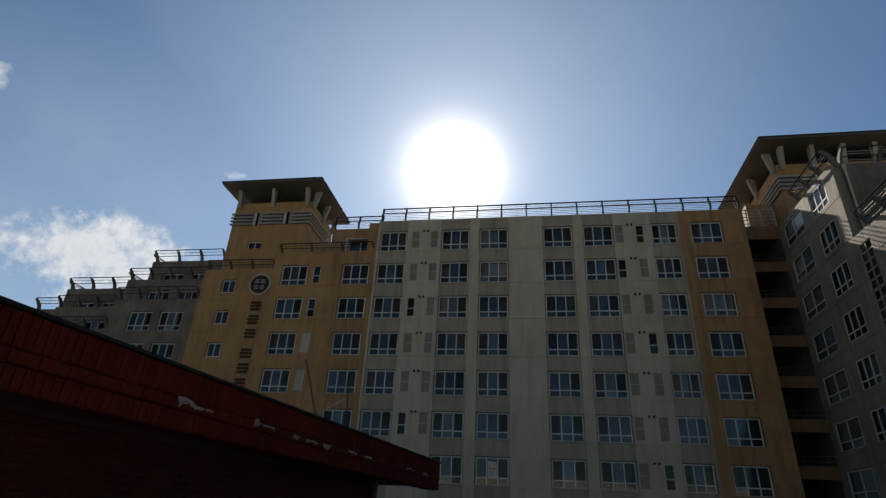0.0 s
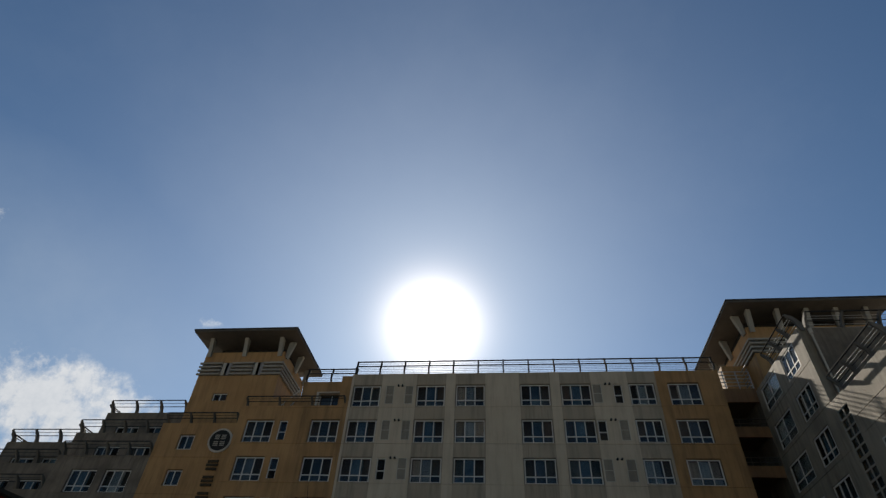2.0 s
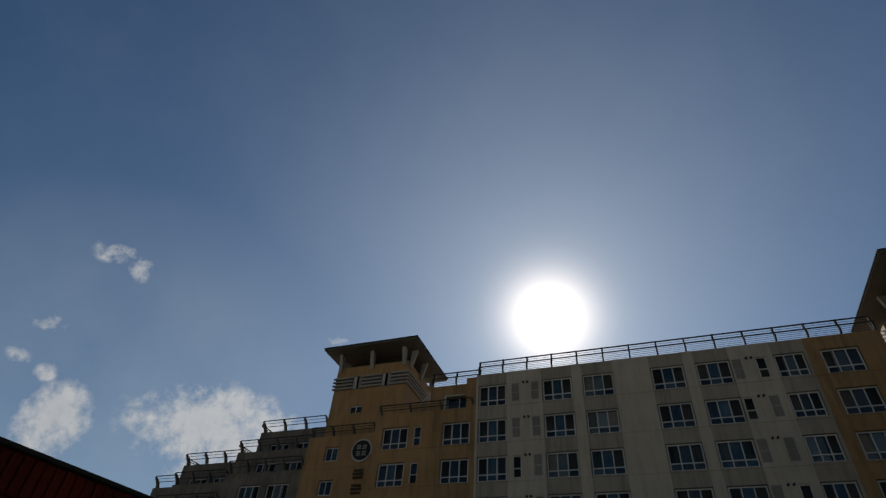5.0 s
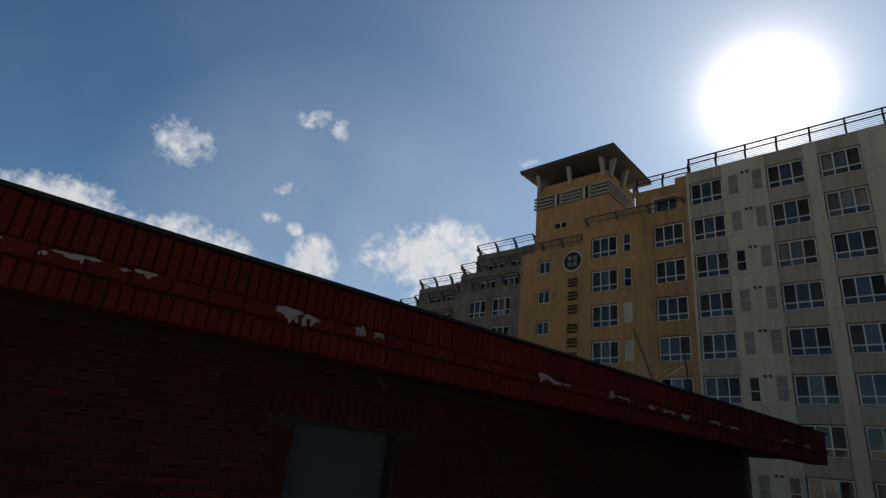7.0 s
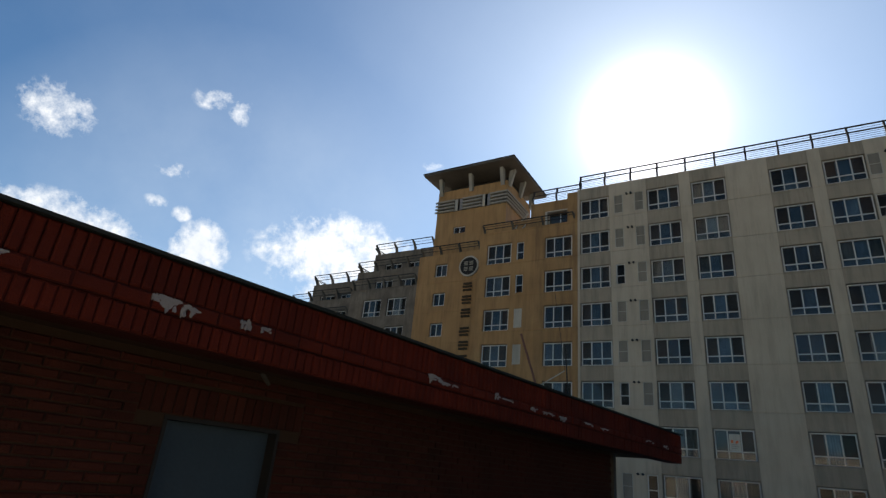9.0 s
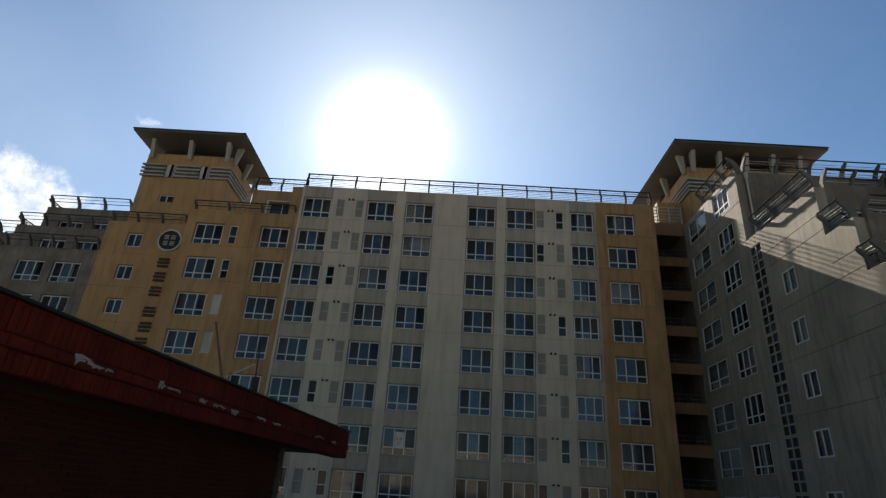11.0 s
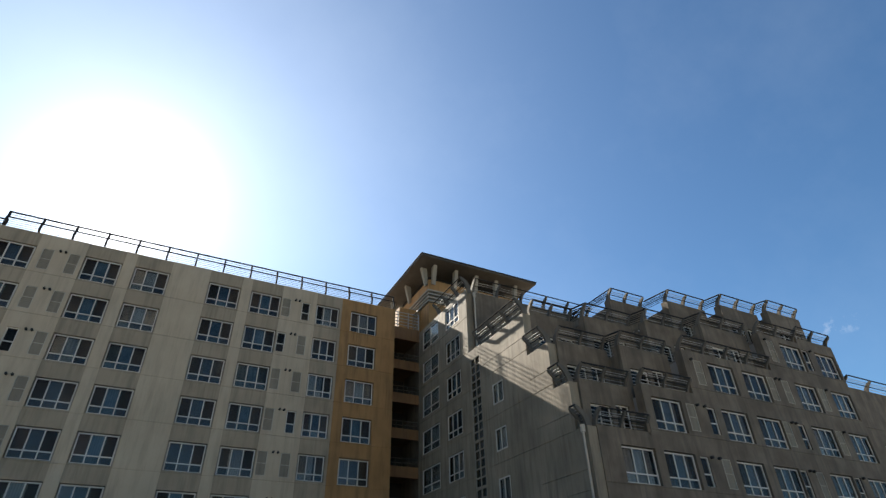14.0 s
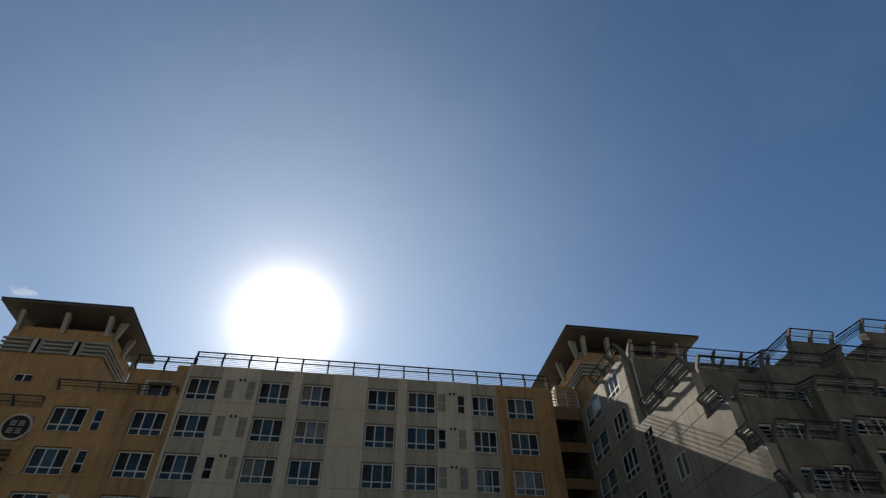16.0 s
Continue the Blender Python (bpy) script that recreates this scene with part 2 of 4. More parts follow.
# ---- mesh helpers ----
def box(bm, x0, x1, y0, y1, z0, z1, mat=0):
    """A box; heights from eye level."""
    vs = [bm.verts.new((x, y, z + EYE)) for z in (z0, z1) for y in (y0, y1) for x in (x0, x1)]
    for a, b, c, d in ((0, 2, 3, 1), (4, 5, 7, 6), (0, 1, 5, 4), (2, 6, 7, 3), (0, 4, 6, 2), (1, 3, 7, 5)):
        bm.faces.new((vs[a], vs[b], vs[c], vs[d])).material_index = mat
    return vs


def prism(bm, outline, m, t0, t1):
    """An outline in the (u, v) plane drawn out from t0 to t1 along w; m takes (u, v, w) into the world."""
    lo = [bm.verts.new(m @ Vector((u, v, t0))) for u, v in outline]
    hi = [bm.verts.new(m @ Vector((u, v, t1))) for u, v in outline]
    n = len(outline)
    bm.faces.new(lo[::-1])
    bm.faces.new(hi)
    for i in range(n):
        bm.faces.new((lo[i], lo[(i + 1) % n], hi[(i + 1) % n], hi[i]))


def rod(bm, a, b, r, sides=6):
    """A round bar from a to b (heights from eye level)."""
    a, b = Vector(a) + Vector((0, 0, EYE)), Vector(b) + Vector((0, 0, EYE))
    q = (b - a).to_track_quat("Z", "Y").to_matrix()
    ring = [q @ Vector((r * math.cos(k * 2 * math.pi / sides), r * math.sin(k * 2 * math.pi / sides), 0)) for k in range(sides)]
    lo, hi = [bm.verts.new(a + v) for v in ring], [bm.verts.new(b + v) for v in ring]
    for i in range(sides):
        bm.faces.new((lo[i], lo[(i + 1) % sides], hi[(i + 1) % sides], hi[i]))
    bm.faces.new(lo[::-1])
    bm.faces.new(hi)


def mesh_of(name, bm, mats):
    bmesh.ops.recalc_face_normals(bm, faces=bm.faces)
    me = bpy.data.meshes.new(name)
    bm.to_mesh(me)
    bm.free()
    for m in mats if isinstance(mats, (list, tuple)) else [mats]:
        me.materials.append(m)
    return me


def part(name, bm, mats, parent, label=""):
    """Links a bmesh as one mesh object under a thing or a part."""
    ob = new(name, mesh_of(name, bm, mats))
    ob.parent = parent
    return tagged(ob, label)


def share(name, me, parent, m):
    """A further part on a mesh that its likes share."""
    ob = new(name, me)
    ob.parent = parent
    ob.matrix_local = m
    return ob


def thing(name, label, category, group="", at=(0, 0, 0), kind=""):
    ob = new(name)
    ob.location = at
    return tagged(ob, label, category, group, kind)


# ---- ground: unseen, its pale colour chosen to bounce light onto the facades ----
bm = bmesh.new()
bmesh.ops.create_grid(bm, x_segments=40, y_segments=40, size=1500)
tagged(part("ground", bm, GROUND, None), "unseen yard ground, made pale to bounce light onto the facades", "ground", kind="structure")

# ---- windows, shared meshes: facing -y, lower left corner at the origin ----
ROW, STOREY = 20.85, 2.8  # top of the uppermost windows, height of a storey


def top(r):
    return ROW - STOREY * (r - 1)


def window_meshes(w, h, low, cols, bar=0.07, rows=0):
    """The frame of a window with a band of low panes below, and its panes as (mesh, x, z, dark)."""
    bm = bmesh.new()
    E = -EYE
    gaps = []
    bands = ([(bar * 0.45, low - bar / 2)] if low else []) + [(low + bar / 2 if low else bar, h - bar)]
    if rows:
        bands = [(h * k / rows + bar / 2, h * (k + 1) / rows - bar / 2) for k in range(rows)]
    for lo, hi in bands:
        for i in range(cols):
            x0, x1 = w * i / cols + (bar if i == 0 else bar / 2), w * (i + 1) / cols - (bar if i == cols - 1 else bar / 2)
            gaps.append((x0, x1, lo, hi))
    us = sorted({0.0, w, *(g[0] for g in gaps), *(g[1] for g in gaps)})
    vs = sorted({0.0, h, *(g[2] for g in gaps), *(g[3] for g in gaps)})
    solid = lambda i, j: 0 <= i < len(us) - 1 and 0 <= j < len(vs) - 1 and not any(
        a < (us[i] + us[i + 1]) / 2 < b and c < (vs[j] + vs[j + 1]) / 2 < d for a, b, c, d in gaps)
    y0, y1 = 0.02, 0.11
    quad = lambda *pts: bm.faces.new([bm.verts.new(p) for p in pts])
    for i in range(len(us) - 1):
        for j in range(len(vs) - 1):
            if not solid(i, j):
                continue
            a, b, c, d = us[i], us[i + 1], vs[j], vs[j + 1]
            quad((a, y0, c), (b, y0, c), (b, y0, d), (a, y0, d))
            quad((a, y1, d), (b, y1, d), (b, y1, c), (a, y1, c))
            for p, q, near in (((a, c), (a, d), solid(i - 1, j)), ((b, d), (b, c), solid(i + 1, j)), ((b, c), (a, c), solid(i, j - 1)), ((a, d), (b, d), solid(i, j + 1))):
                if not near:
                    quad((p[0], y0, p[1]), (q[0], y0, q[1]), (q[0], y1, q[1]), (p[0], y1, p[1]))
    bmesh.ops.remove_doubles(bm, verts=bm.verts, dist=0.0005)
    frame_me = mesh_of("frame", bm, ALU)
    panes = []
    for lo, hi in bands:
        bm = bmesh.new()
        box(bm, 0, w / cols - bar, 0, 0.008, E, hi - lo + E)
        panes.append([mesh_of("pane", bm, GLASS), lo])
    return frame_me, panes


BIG = (2.12, 1.66, 0.44, 3)
SLIM = (0.64, 1.5, 0.62, 1)
WINDOWS = {key: window_meshes(*key) for key in (BIG, (1.2, 1.15, 0, 2), SLIM, (1.3, 0.7, 0, 2), (1.2, 1.3, 0, 2), (2.85, 1.68, 0.5, 2), (2.05, 1.4, 0, 2), (0.95, 1.6, 0, 2), (1.75, 1.6, 0.42, 3), (2.05, 1.15, 0, 3), (1.35, 1.1, 0, 2))}
DARK_PANE = {}
for key, (fm, panes) in WINDOWS.items():
    for me, _ in panes:
        dark = me.copy()
        dark.materials[0] = GLASS_DARK
        DARK_PANE[me.name] = dark
END_WINDOWS = ((2.85, 1.68, 0.5, 2), (1.2, 1.3, 0, 2), (1.3, 2.72, 0, 2))  # windows of the wing's end wall, backed by sheets in place of reflections
dice = random.Random(7)


def window(parent, key, m, curtained=True):
    """A window of that kind as a part of a building; m places its lower left corner."""
    fm, panes = WINDOWS[key]
    w, h, low, cols = key
    win = share("window", fm, parent, m)
    if key in END_WINDOWS:
        for me, _ in panes:
            me.materials[0] = GLASS_CLEAR
    for row, (me, z) in enumerate(panes):
        for i in range(cols):
            edge = cols == 1 or key in ((1.35, 1.1, 0, 2), (0.95, 1.6, 0, 2)) or (cols == 3 and i != 1 and row == len(panes) - 1)
            share("pane", DARK_PANE[me.name] if edge and dice.random() < 0.85 else me, win, pose(0.035 + i * w / cols, 0.06, z))
    if key in END_WINDOWS:
        # added sheet behind the glass that lightens the panes as a reflection would
        bm = bmesh.new()
        box(bm, 0.05, w - 0.05, 0.20, 0.215, 0.05 - EYE, h - 0.05 - EYE)
        part("blind", bm, CURTAINS[2 if h > 2 else 1], win)
    elif curtained and cols == 3:
        pick = dice.random()
        if pick < 0.85:
            k = 0 if pick < 0.45 else 2 if pick < 0.68 else 1
            x0, x1 = (w / 3 - 0.1, 2 * w / 3 + 0.1) if dice.random() < 0.6 else (0.1, w - 0.1 - (0.6 if dice.random() < 0.5 else 0))
            bm = bmesh.new()
            steps = 14
            lo, hi = [], []
            for s in range(steps + 1):
                x = x0 + (x1 - x0) * s / steps
                y = 0.24 + 0.025 * (s % 2)
                lo.append(bm.verts.new((x, y, 0.06)))
                hi.append(bm.verts.new((x, y, h - 0.05)))
            for s in range(steps):
                bm.faces.new((lo[s], lo[s + 1], hi[s + 1], hi[s]))
            part("curtain", bm, CURTAINS[k], win)
    return win


# ---- facades: a wall sheet with openings, set-back joints and returns ----
def facade(name, parent, width, z0, z1, m, holes, mats, joints=(), zones=(), depth=0.55, label=""):
    """A wall width wide from z0 to z1 (from eye level), in its own x-z plane facing -y and placed by m.
    holes: (x, z, w, h); zones: (x0, x1, material index, set-back); joints: heights of recessed joints."""
    us, vs = {0.0, width}, {z0, z1}
    for x, z, w, h in holes:
        us |= {x, x + w}
        vs |= {z, z + h}
    for x0, x1, *_ in zones:
        us |= {max(0.0, x0), min(width, x1)}
    jn = []
    for j in joints:
        if z0 + 0.1 < j < z1 - 0.1 and not any(z - 0.03 < j < z + h + 0.03 for _, z, _, h in holes):
            vs |= {j - 0.02, j + 0.02}
            jn.append(j)
    us, vs = sorted(us), sorted(vs)
    bm = bmesh.new()
    nu, nv = len(us) - 1, len(vs) - 1
    def kind(i, j):
        if not (0 <= i < nu and 0 <= j < nv):
            return None
        u, v = (us[i] + us[i + 1]) / 2, (vs[j] + vs[j + 1]) / 2
        if any(x < u < x + w and z < v < z + h for x, z, w, h in holes):
            return None
        mat, back = 0, 0.0
        for x0, x1, k, s in zones:
            if x0 < u < x1:
                mat, back = k, s
        if any(abs(v - q) < 0.02 for q in jn):
            back += 0.035
        return mat, back
    def quad(pts, mat):
        bm.faces.new([bm.verts.new((u, y, v + EYE)) for u, y, v in pts]).material_index = mat
    for i in range(nu):
        for j in range(nv):
            k = kind(i, j)
            if k is None:
                continue
            a, b, c, d = us[i], us[i + 1], vs[j], vs[j + 1]
            y = k[1]
            quad(((a, y, c), (b, y, c), (b, y, d), (a, y, d)), k[0])
            for (p, q), nb in ((((a, c), (a, d)), kind(i - 1, j)), (((b, d), (b, c)), kind(i + 1, j)), (((b, c), (a, c)), kind(i, j - 1)), (((a, d), (b, d)), kind(i, j + 1))):
                back = depth if nb is None else nb[1]
                if back > y + 1e-6:
                    quad(((p[0], y, p[1]), (q[0], y, q[1]), (q[0], back, q[1]), (p[0], back, p[1])), k[0])
    bmesh.ops.remove_doubles(bm, verts=bm.verts, dist=0.0005)
    ob = part(name, bm, mats, parent, label)
    ob.matrix_local = m
    return ob


def block(name, parent, x0, x1, y0, y1, z0, z1, mat, label="", bevel=0.0):
    bm = bmesh.new()
    box(bm, x0, x1, y0, y1, z0, z1)
    if bevel:
        bmesh.ops.bevel(bm, geom=bm.edges[:], offset=bevel, segments=1, affect="EDGES")
    return part(name, bm, mat, parent, label)


BOTTOM = -EYE
JOINTS = [top(r) - 1.78 for r in range(1, 9)]

# ---- roof and terrace railings ----
def roof_railing(name, label, a, b, z, out, step=2.1, height=1.25, group=""):
    """A steel railing along a roof edge from a to b, its posts bowed outwards (out: unit vector), bars between."""
    a, b, out = Vector(a), Vector(b), Vector(out)
    ob = thing(name, label, "railing", group, (a.x, a.y, z + EYE))
    n = max(2, round((b - a).length / step) + 1)
    along = (b - a).normalized()
    curve = [(0.0, 0.0), (0.10, 0.18), (0.12, 0.40), (0.08, 0.65), (0.0, 0.85), (-0.02, height)]
    bm = bmesh.new()
    pts = [(o * -1.7 - 0.085, h) for o, h in curve] + [(o * -1.7 + 0.085, h) for o, h in reversed(curve)]
    turn = Matrix((( -out.x, 0, along.x, 0), (-out.y, 0, along.y, 0), (0, 1, 0, 0), (0, 0, 0, 1)))
    prism(bm, pts, turn, -0.055, 0.055)
    post = mesh_of("post", bm, DARKSTEEL)
    for i in range(n):
        p = (b - a) * (i / (n - 1))
        share("post", post, ob, pose(p.x, p.y, 0))
    for h, r in ((height - 0.05, 0.055), (height * 0.64, 0.05), (height * 0.52, 0.014), (height * 0.4, 0.014), (height * 0.28, 0.014), (height * 0.16, 0.014), (height * 0.8, 0.014)):
        bm = bmesh.new()
        e = b - a
        rod(bm, (0, 0, h - EYE), (e.x, e.y, h - EYE), r)
        part("bar", bm, DARKSTEEL, ob)
    return ob


HORN = [(0.02, -0.25), (0.02, 0.13), (-0.05, 0.35), (-0.19, 0.58), (-0.41, 0.78), (-0.72, 0.93), (-0.79, 0.87), (-0.71, 0.73), (-0.50, 0.53), (-0.36, 0.29), (-0.28, 0.0), (-0.22, -0.25)]


def terrace_railing(a, b, z, out, step=2.2, scale=1.08, label="galvanised bars on curved concrete arms along a terrace", bars=6, mat=None, cap=False, steel=None):
    """Curved concrete arms that lean out over a parapet from a to b, with bars through their tips."""
    a, b, out = Vector((*a, 0)), Vector((*b, 0)), Vector((*out, 0))
    ob = thing("terrace_railing", label, "railing", "terrace railings", (a.x, a.y, z + EYE))
    along = (b - a).normalized()
    n = max(2, round((b - a).length / step) + 1)
    turn = Matrix(((-out.x, 0, along.x, 0), (-out.y, 0, along.y, 0), (0, 1, 0, 0), (0, 0, 0, 1)))
    bm = bmesh.new()
    prism(bm, [((u + 0.24) * scale, v * scale) for u, v in HORN], turn, -0.065, 0.065)
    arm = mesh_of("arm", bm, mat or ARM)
    for i in range(n):
        p = (b - a) * (i / (n - 1))
        share("arm", arm, ob, pose(p.x, p.y, 0))
    e = b - a
    rails = [(0.62, 0.93, 0.045, 1), (0.2, 0.56, 0.032, 1), (0.40, 0.76, 0.018, 0), (0.08, 0.38, 0.016, 0), (0.01, 0.2, 0.016, 0), (0.3, 0.66, 0.016, 0), (0.28, 0.65, 0.018, 0), (0.11, 0.43, 0.018, 0)]
    for u, v, rr, dark in rails[:bars]:
        bm = bmesh.new()
        o = out * (u * scale - 0.12 * scale)
        rod(bm, (o.x, o.y, v * scale - EYE), (e.x + o.x, e.y + o.y, v * scale - EYE), rr)
        part("bar", bm, DARKSTEEL if dark else steel or RAIL, ob)
    return ob


def return_bars(a, b, z, scale=0.86):
    """Bars that close the step between two terrace fronts, from the arm's curve at a to the one at b."""
    a, b = Vector((*a, 0)), Vector((*b, 0))
    ob = thing("terrace_railing", "dark bars closing the step between two terraces", "railing", "terrace railings", (a.x, a.y, z + EYE))
    for u, v, rr in ((0.62, 0.93, 0.05), (0.40, 0.76, 0.022), (0.28, 0.65, 0.022), (0.18, 0.52, 0.035), (0.08, 0.38, 0.02), (0.03, 0.22, 0.02)):
        o = -(u - 0.12) * scale
        bm = bmesh.new()
        rod(bm, (0, o, v * scale - EYE), (b.x - a.x, b.y - a.y + o, v * scale - EYE), rr)
        part("bar", bm, DARKSTEEL, ob)
    return ob


# ---- main slab: grey between two ochre strips ----
FRONT = 38.14
main = thing("apartment_building", "grey and ochre painted apartment slab, nine visible storeys", "apartment building")


def put_windows(parent, key, xs, rows, m):
    holes = []
    for x in xs:
        for r in rows:
            z = top(r) + 0.03 - key[1]
            holes.append((x - 0.085, z - 0.04, key[0] + 0.1, key[1] + 0.09))
            window(parent, key, m @ pose(x - 0.035, 0.10, z + EYE))
    return holes


def shutter_mesh(panel, rim):
    """A narrow shutter: two louvred fields in a pale raised frame."""
    bm = bmesh.new()
    box(bm, 0.0, 0.64, 0.05, 0.09, -EYE, 1.5 - EYE)
    for zz in (0.005, 0.735, 1.465):
        box(bm, 0.04, 0.60, 0.005, 0.05, zz - EYE, zz + 0.03 - EYE, 1)
    for j in range(12):
        zz = 0.12 + j * 0.11
        if abs(zz - 0.72) > 0.07:
            box(bm, 0.07, 0.57, 0.035, 0.05, zz - EYE, zz + 0.05 - EYE)
    for xx in (0.0, 0.61):
        box(bm, xx - 0.01, xx + 0.04, 0.0, 0.05, -EYE, 1.5 - EYE, 1)
    return mesh_of("shutter", bm, [panel, rim])


SHUTTER_ME = shutter_mesh(SCREEN, SHUTTER_FRAME)
SHUTTER_PALE = shutter_mesh(PALE, SHUTTER_FRAME)
pipe_bm = bmesh.new()
rod(pipe_bm, (0, 0.03, -EYE), (0, -0.16, -EYE), 0.075, 8)
EXHAUST_ME = mesh_of("exhaust_pipe", pipe_bm, DARKSTEEL)


def vents(parent, x, r, m, open_one):
    """A pair of narrow shuttered openings with two exhaust stubs above them."""
    holes = []
    for k, dx in enumerate((-0.14, 1.35)):
        z = top(r) - 1.5
        holes.append((x + dx, z, 0.64, 1.5))
        if k == open_one:
            window(parent, SLIM, m @ pose(x + dx, 0.06, z + EYE), False)
        else:
            share("shutter", SHUTTER_ME, parent, m @ pose(x + dx, 0, z + EYE))
    for dx in (0.82, 1.12):
        share("exhaust_pipe", EXHAUST_ME, parent, m @ pose(x + dx, 0, top(r) - 0.02 + EYE))
    return holes


X0 = -12.1
m = pose(X0, FRONT, 0)
rows = range(1, 9)
cols = [-11.82, -6.83, -3.83, 1.0, 3.98, 8.9]
holes = put_windows(main, BIG, [x - X0 for x in cols[:5]], rows, m) + put_windows(main, (1.75, 1.6, 0.42, 3), [cols[5] - X0], rows, m)
for r in rows:
    holes += vents(main, -9.15 - X0, r, m, 0 if r in (3, 6) else (1 if r == 8 else -1))
    holes += vents(main, 6.35 - X0, r, m, 1 if r in (1, 4, 7) else (0 if r in (2, 8) else -1))
zones = [(x - X0 - 0.12, x - X0 + 2.17, 1, 0.03) for x in cols[:5]] + [(8.9 - X0 - 0.1, 10.85 - X0, 1, 0.03)]
facade("wall", main, 10.85 - X0, BOTTOM, 21.9, m, holes, [GREY, SPANDREL], JOINTS, zones, label="grey painted wall with dirty spandrels")
m = pose(10.85, FRONT, 0)
holes = put_windows(main, BIG, [0.82], rows, m)
facade("wall", main, 4.5, BOTTOM, 21.9, m, holes, [ORANGE], JOINTS, label="ochre painted wall strip")
block("core", main, X0 + 0.02, 15.33, FRONT + 0.56, FRONT + 9.0, BOTTOM, 21.6, INSIDE)
roof_railing("roof_railing", "dark steel railing with bowed posts on the roof edge", (-11.9, FRONT + 0.2, 0), (15.2, FRONT + 0.2, 0), 21.9, (0, -1, 0), 1.94)

# ochre part beside the grey one, a storey lower, with a set-back top room
m = pose(-20.5, FRONT, 0)
rows_l = range(2, 9)
holes = put_windows(main, BIG, [0.8, 5.85], rows_l, m)
for r in rows_l:
    z = top(r) - 1.5
    holes.append((3.38, z, 0.64, 1.5))
    if r in (2, 3, 6):
        window(main, SLIM, m @ pose(3.38, 0.06, z + EYE), False)
    else:
        share("shutter", SHUTTER_PALE, main, m @ pose(3.38, 0, z + EYE))
facade("wall", main, 8.4 - 0.004, BOTTOM, 19.25, m, holes, [ORANGE, YELLOW], JOINTS, [(0, 5.0, 1, 0)], label="ochre painted wall")
block("core", main, -20.48, X0, FRONT + 0.56, FRONT + 9.0, BOTTOM, 18.6, INSIDE)
m = pose(-16.6, FRONT + 1.5, 0)
holes = [(1.55, top(1) - 1.3, 2.05, 1.4)]
facade("wall", main, 4.48, 19.1, 22.1, m, holes, [ORANGE], label="ochre wall of a set-back top room")
block("pier", main, -12.95, X0 - 0.004, FRONT + 0.1, FRONT + 1.49, 19.1, 21.8, ORANGE, "ochre pier beside the slab")
window(main, (2.05, 1.4, 0, 2), m @ pose(1.55, 0.1, top(1) - 1.3 + EYE))
for q in ((1.4, 1.55, -1.45, 0.2), (3.6, 3.75, -1.45, 0.2), (1.551, 3.599, 0.1, 0.2)):
    block("window_surround", main, -16.6 + q[0], -16.6 + q[1], FRONT + 1.2, FRONT + 1.497, top(1) + q[2], top(1) + q[3], SHUTTER_FRAME, "pale projecting window surround")
block("core", main, -16.58, X0, FRONT + 2.06, FRONT + 9.0, 18.6, 21.9, INSIDE)
roof_railing("roof_railing", "dark steel railing with bowed posts on the roof edge", (-16.4, FRONT + 1.6, 0), (-12.3, FRONT + 1.6, 0), 22.1, (0, -1, 0), 2.0)
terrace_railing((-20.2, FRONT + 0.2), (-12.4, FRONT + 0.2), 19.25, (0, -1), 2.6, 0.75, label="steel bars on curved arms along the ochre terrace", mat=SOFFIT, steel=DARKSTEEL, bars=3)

block("core", main, -20.6, -16.7, FRONT + 3.4, FRONT + 9.0, 18.6, 21.7, ORANGE)

# ochre sign wall and tower
tower = thing("tower_wing", "yellow ochre stair tower with sign wall and wide flat roof", "apartment building")
SIGN = 40.8
m = pose(-28.3, SIGN, 0)
holes = put_windows(tower, (1.2, 1.15, 0, 2), [1.95], range(2, 9), m)
facade("wall", tower, 7.8, BOTTOM, 19.1, m, holes, [YELLOW], JOINTS, label="yellow ochre sign wall with small windows")
block("core", tower, -28.28, -20.5, SIGN + 0.56, SIGN + 9.0, BOTTOM, 18.6, INSIDE)
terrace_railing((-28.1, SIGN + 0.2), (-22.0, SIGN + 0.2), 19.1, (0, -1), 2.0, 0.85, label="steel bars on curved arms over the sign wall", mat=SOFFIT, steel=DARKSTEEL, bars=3)


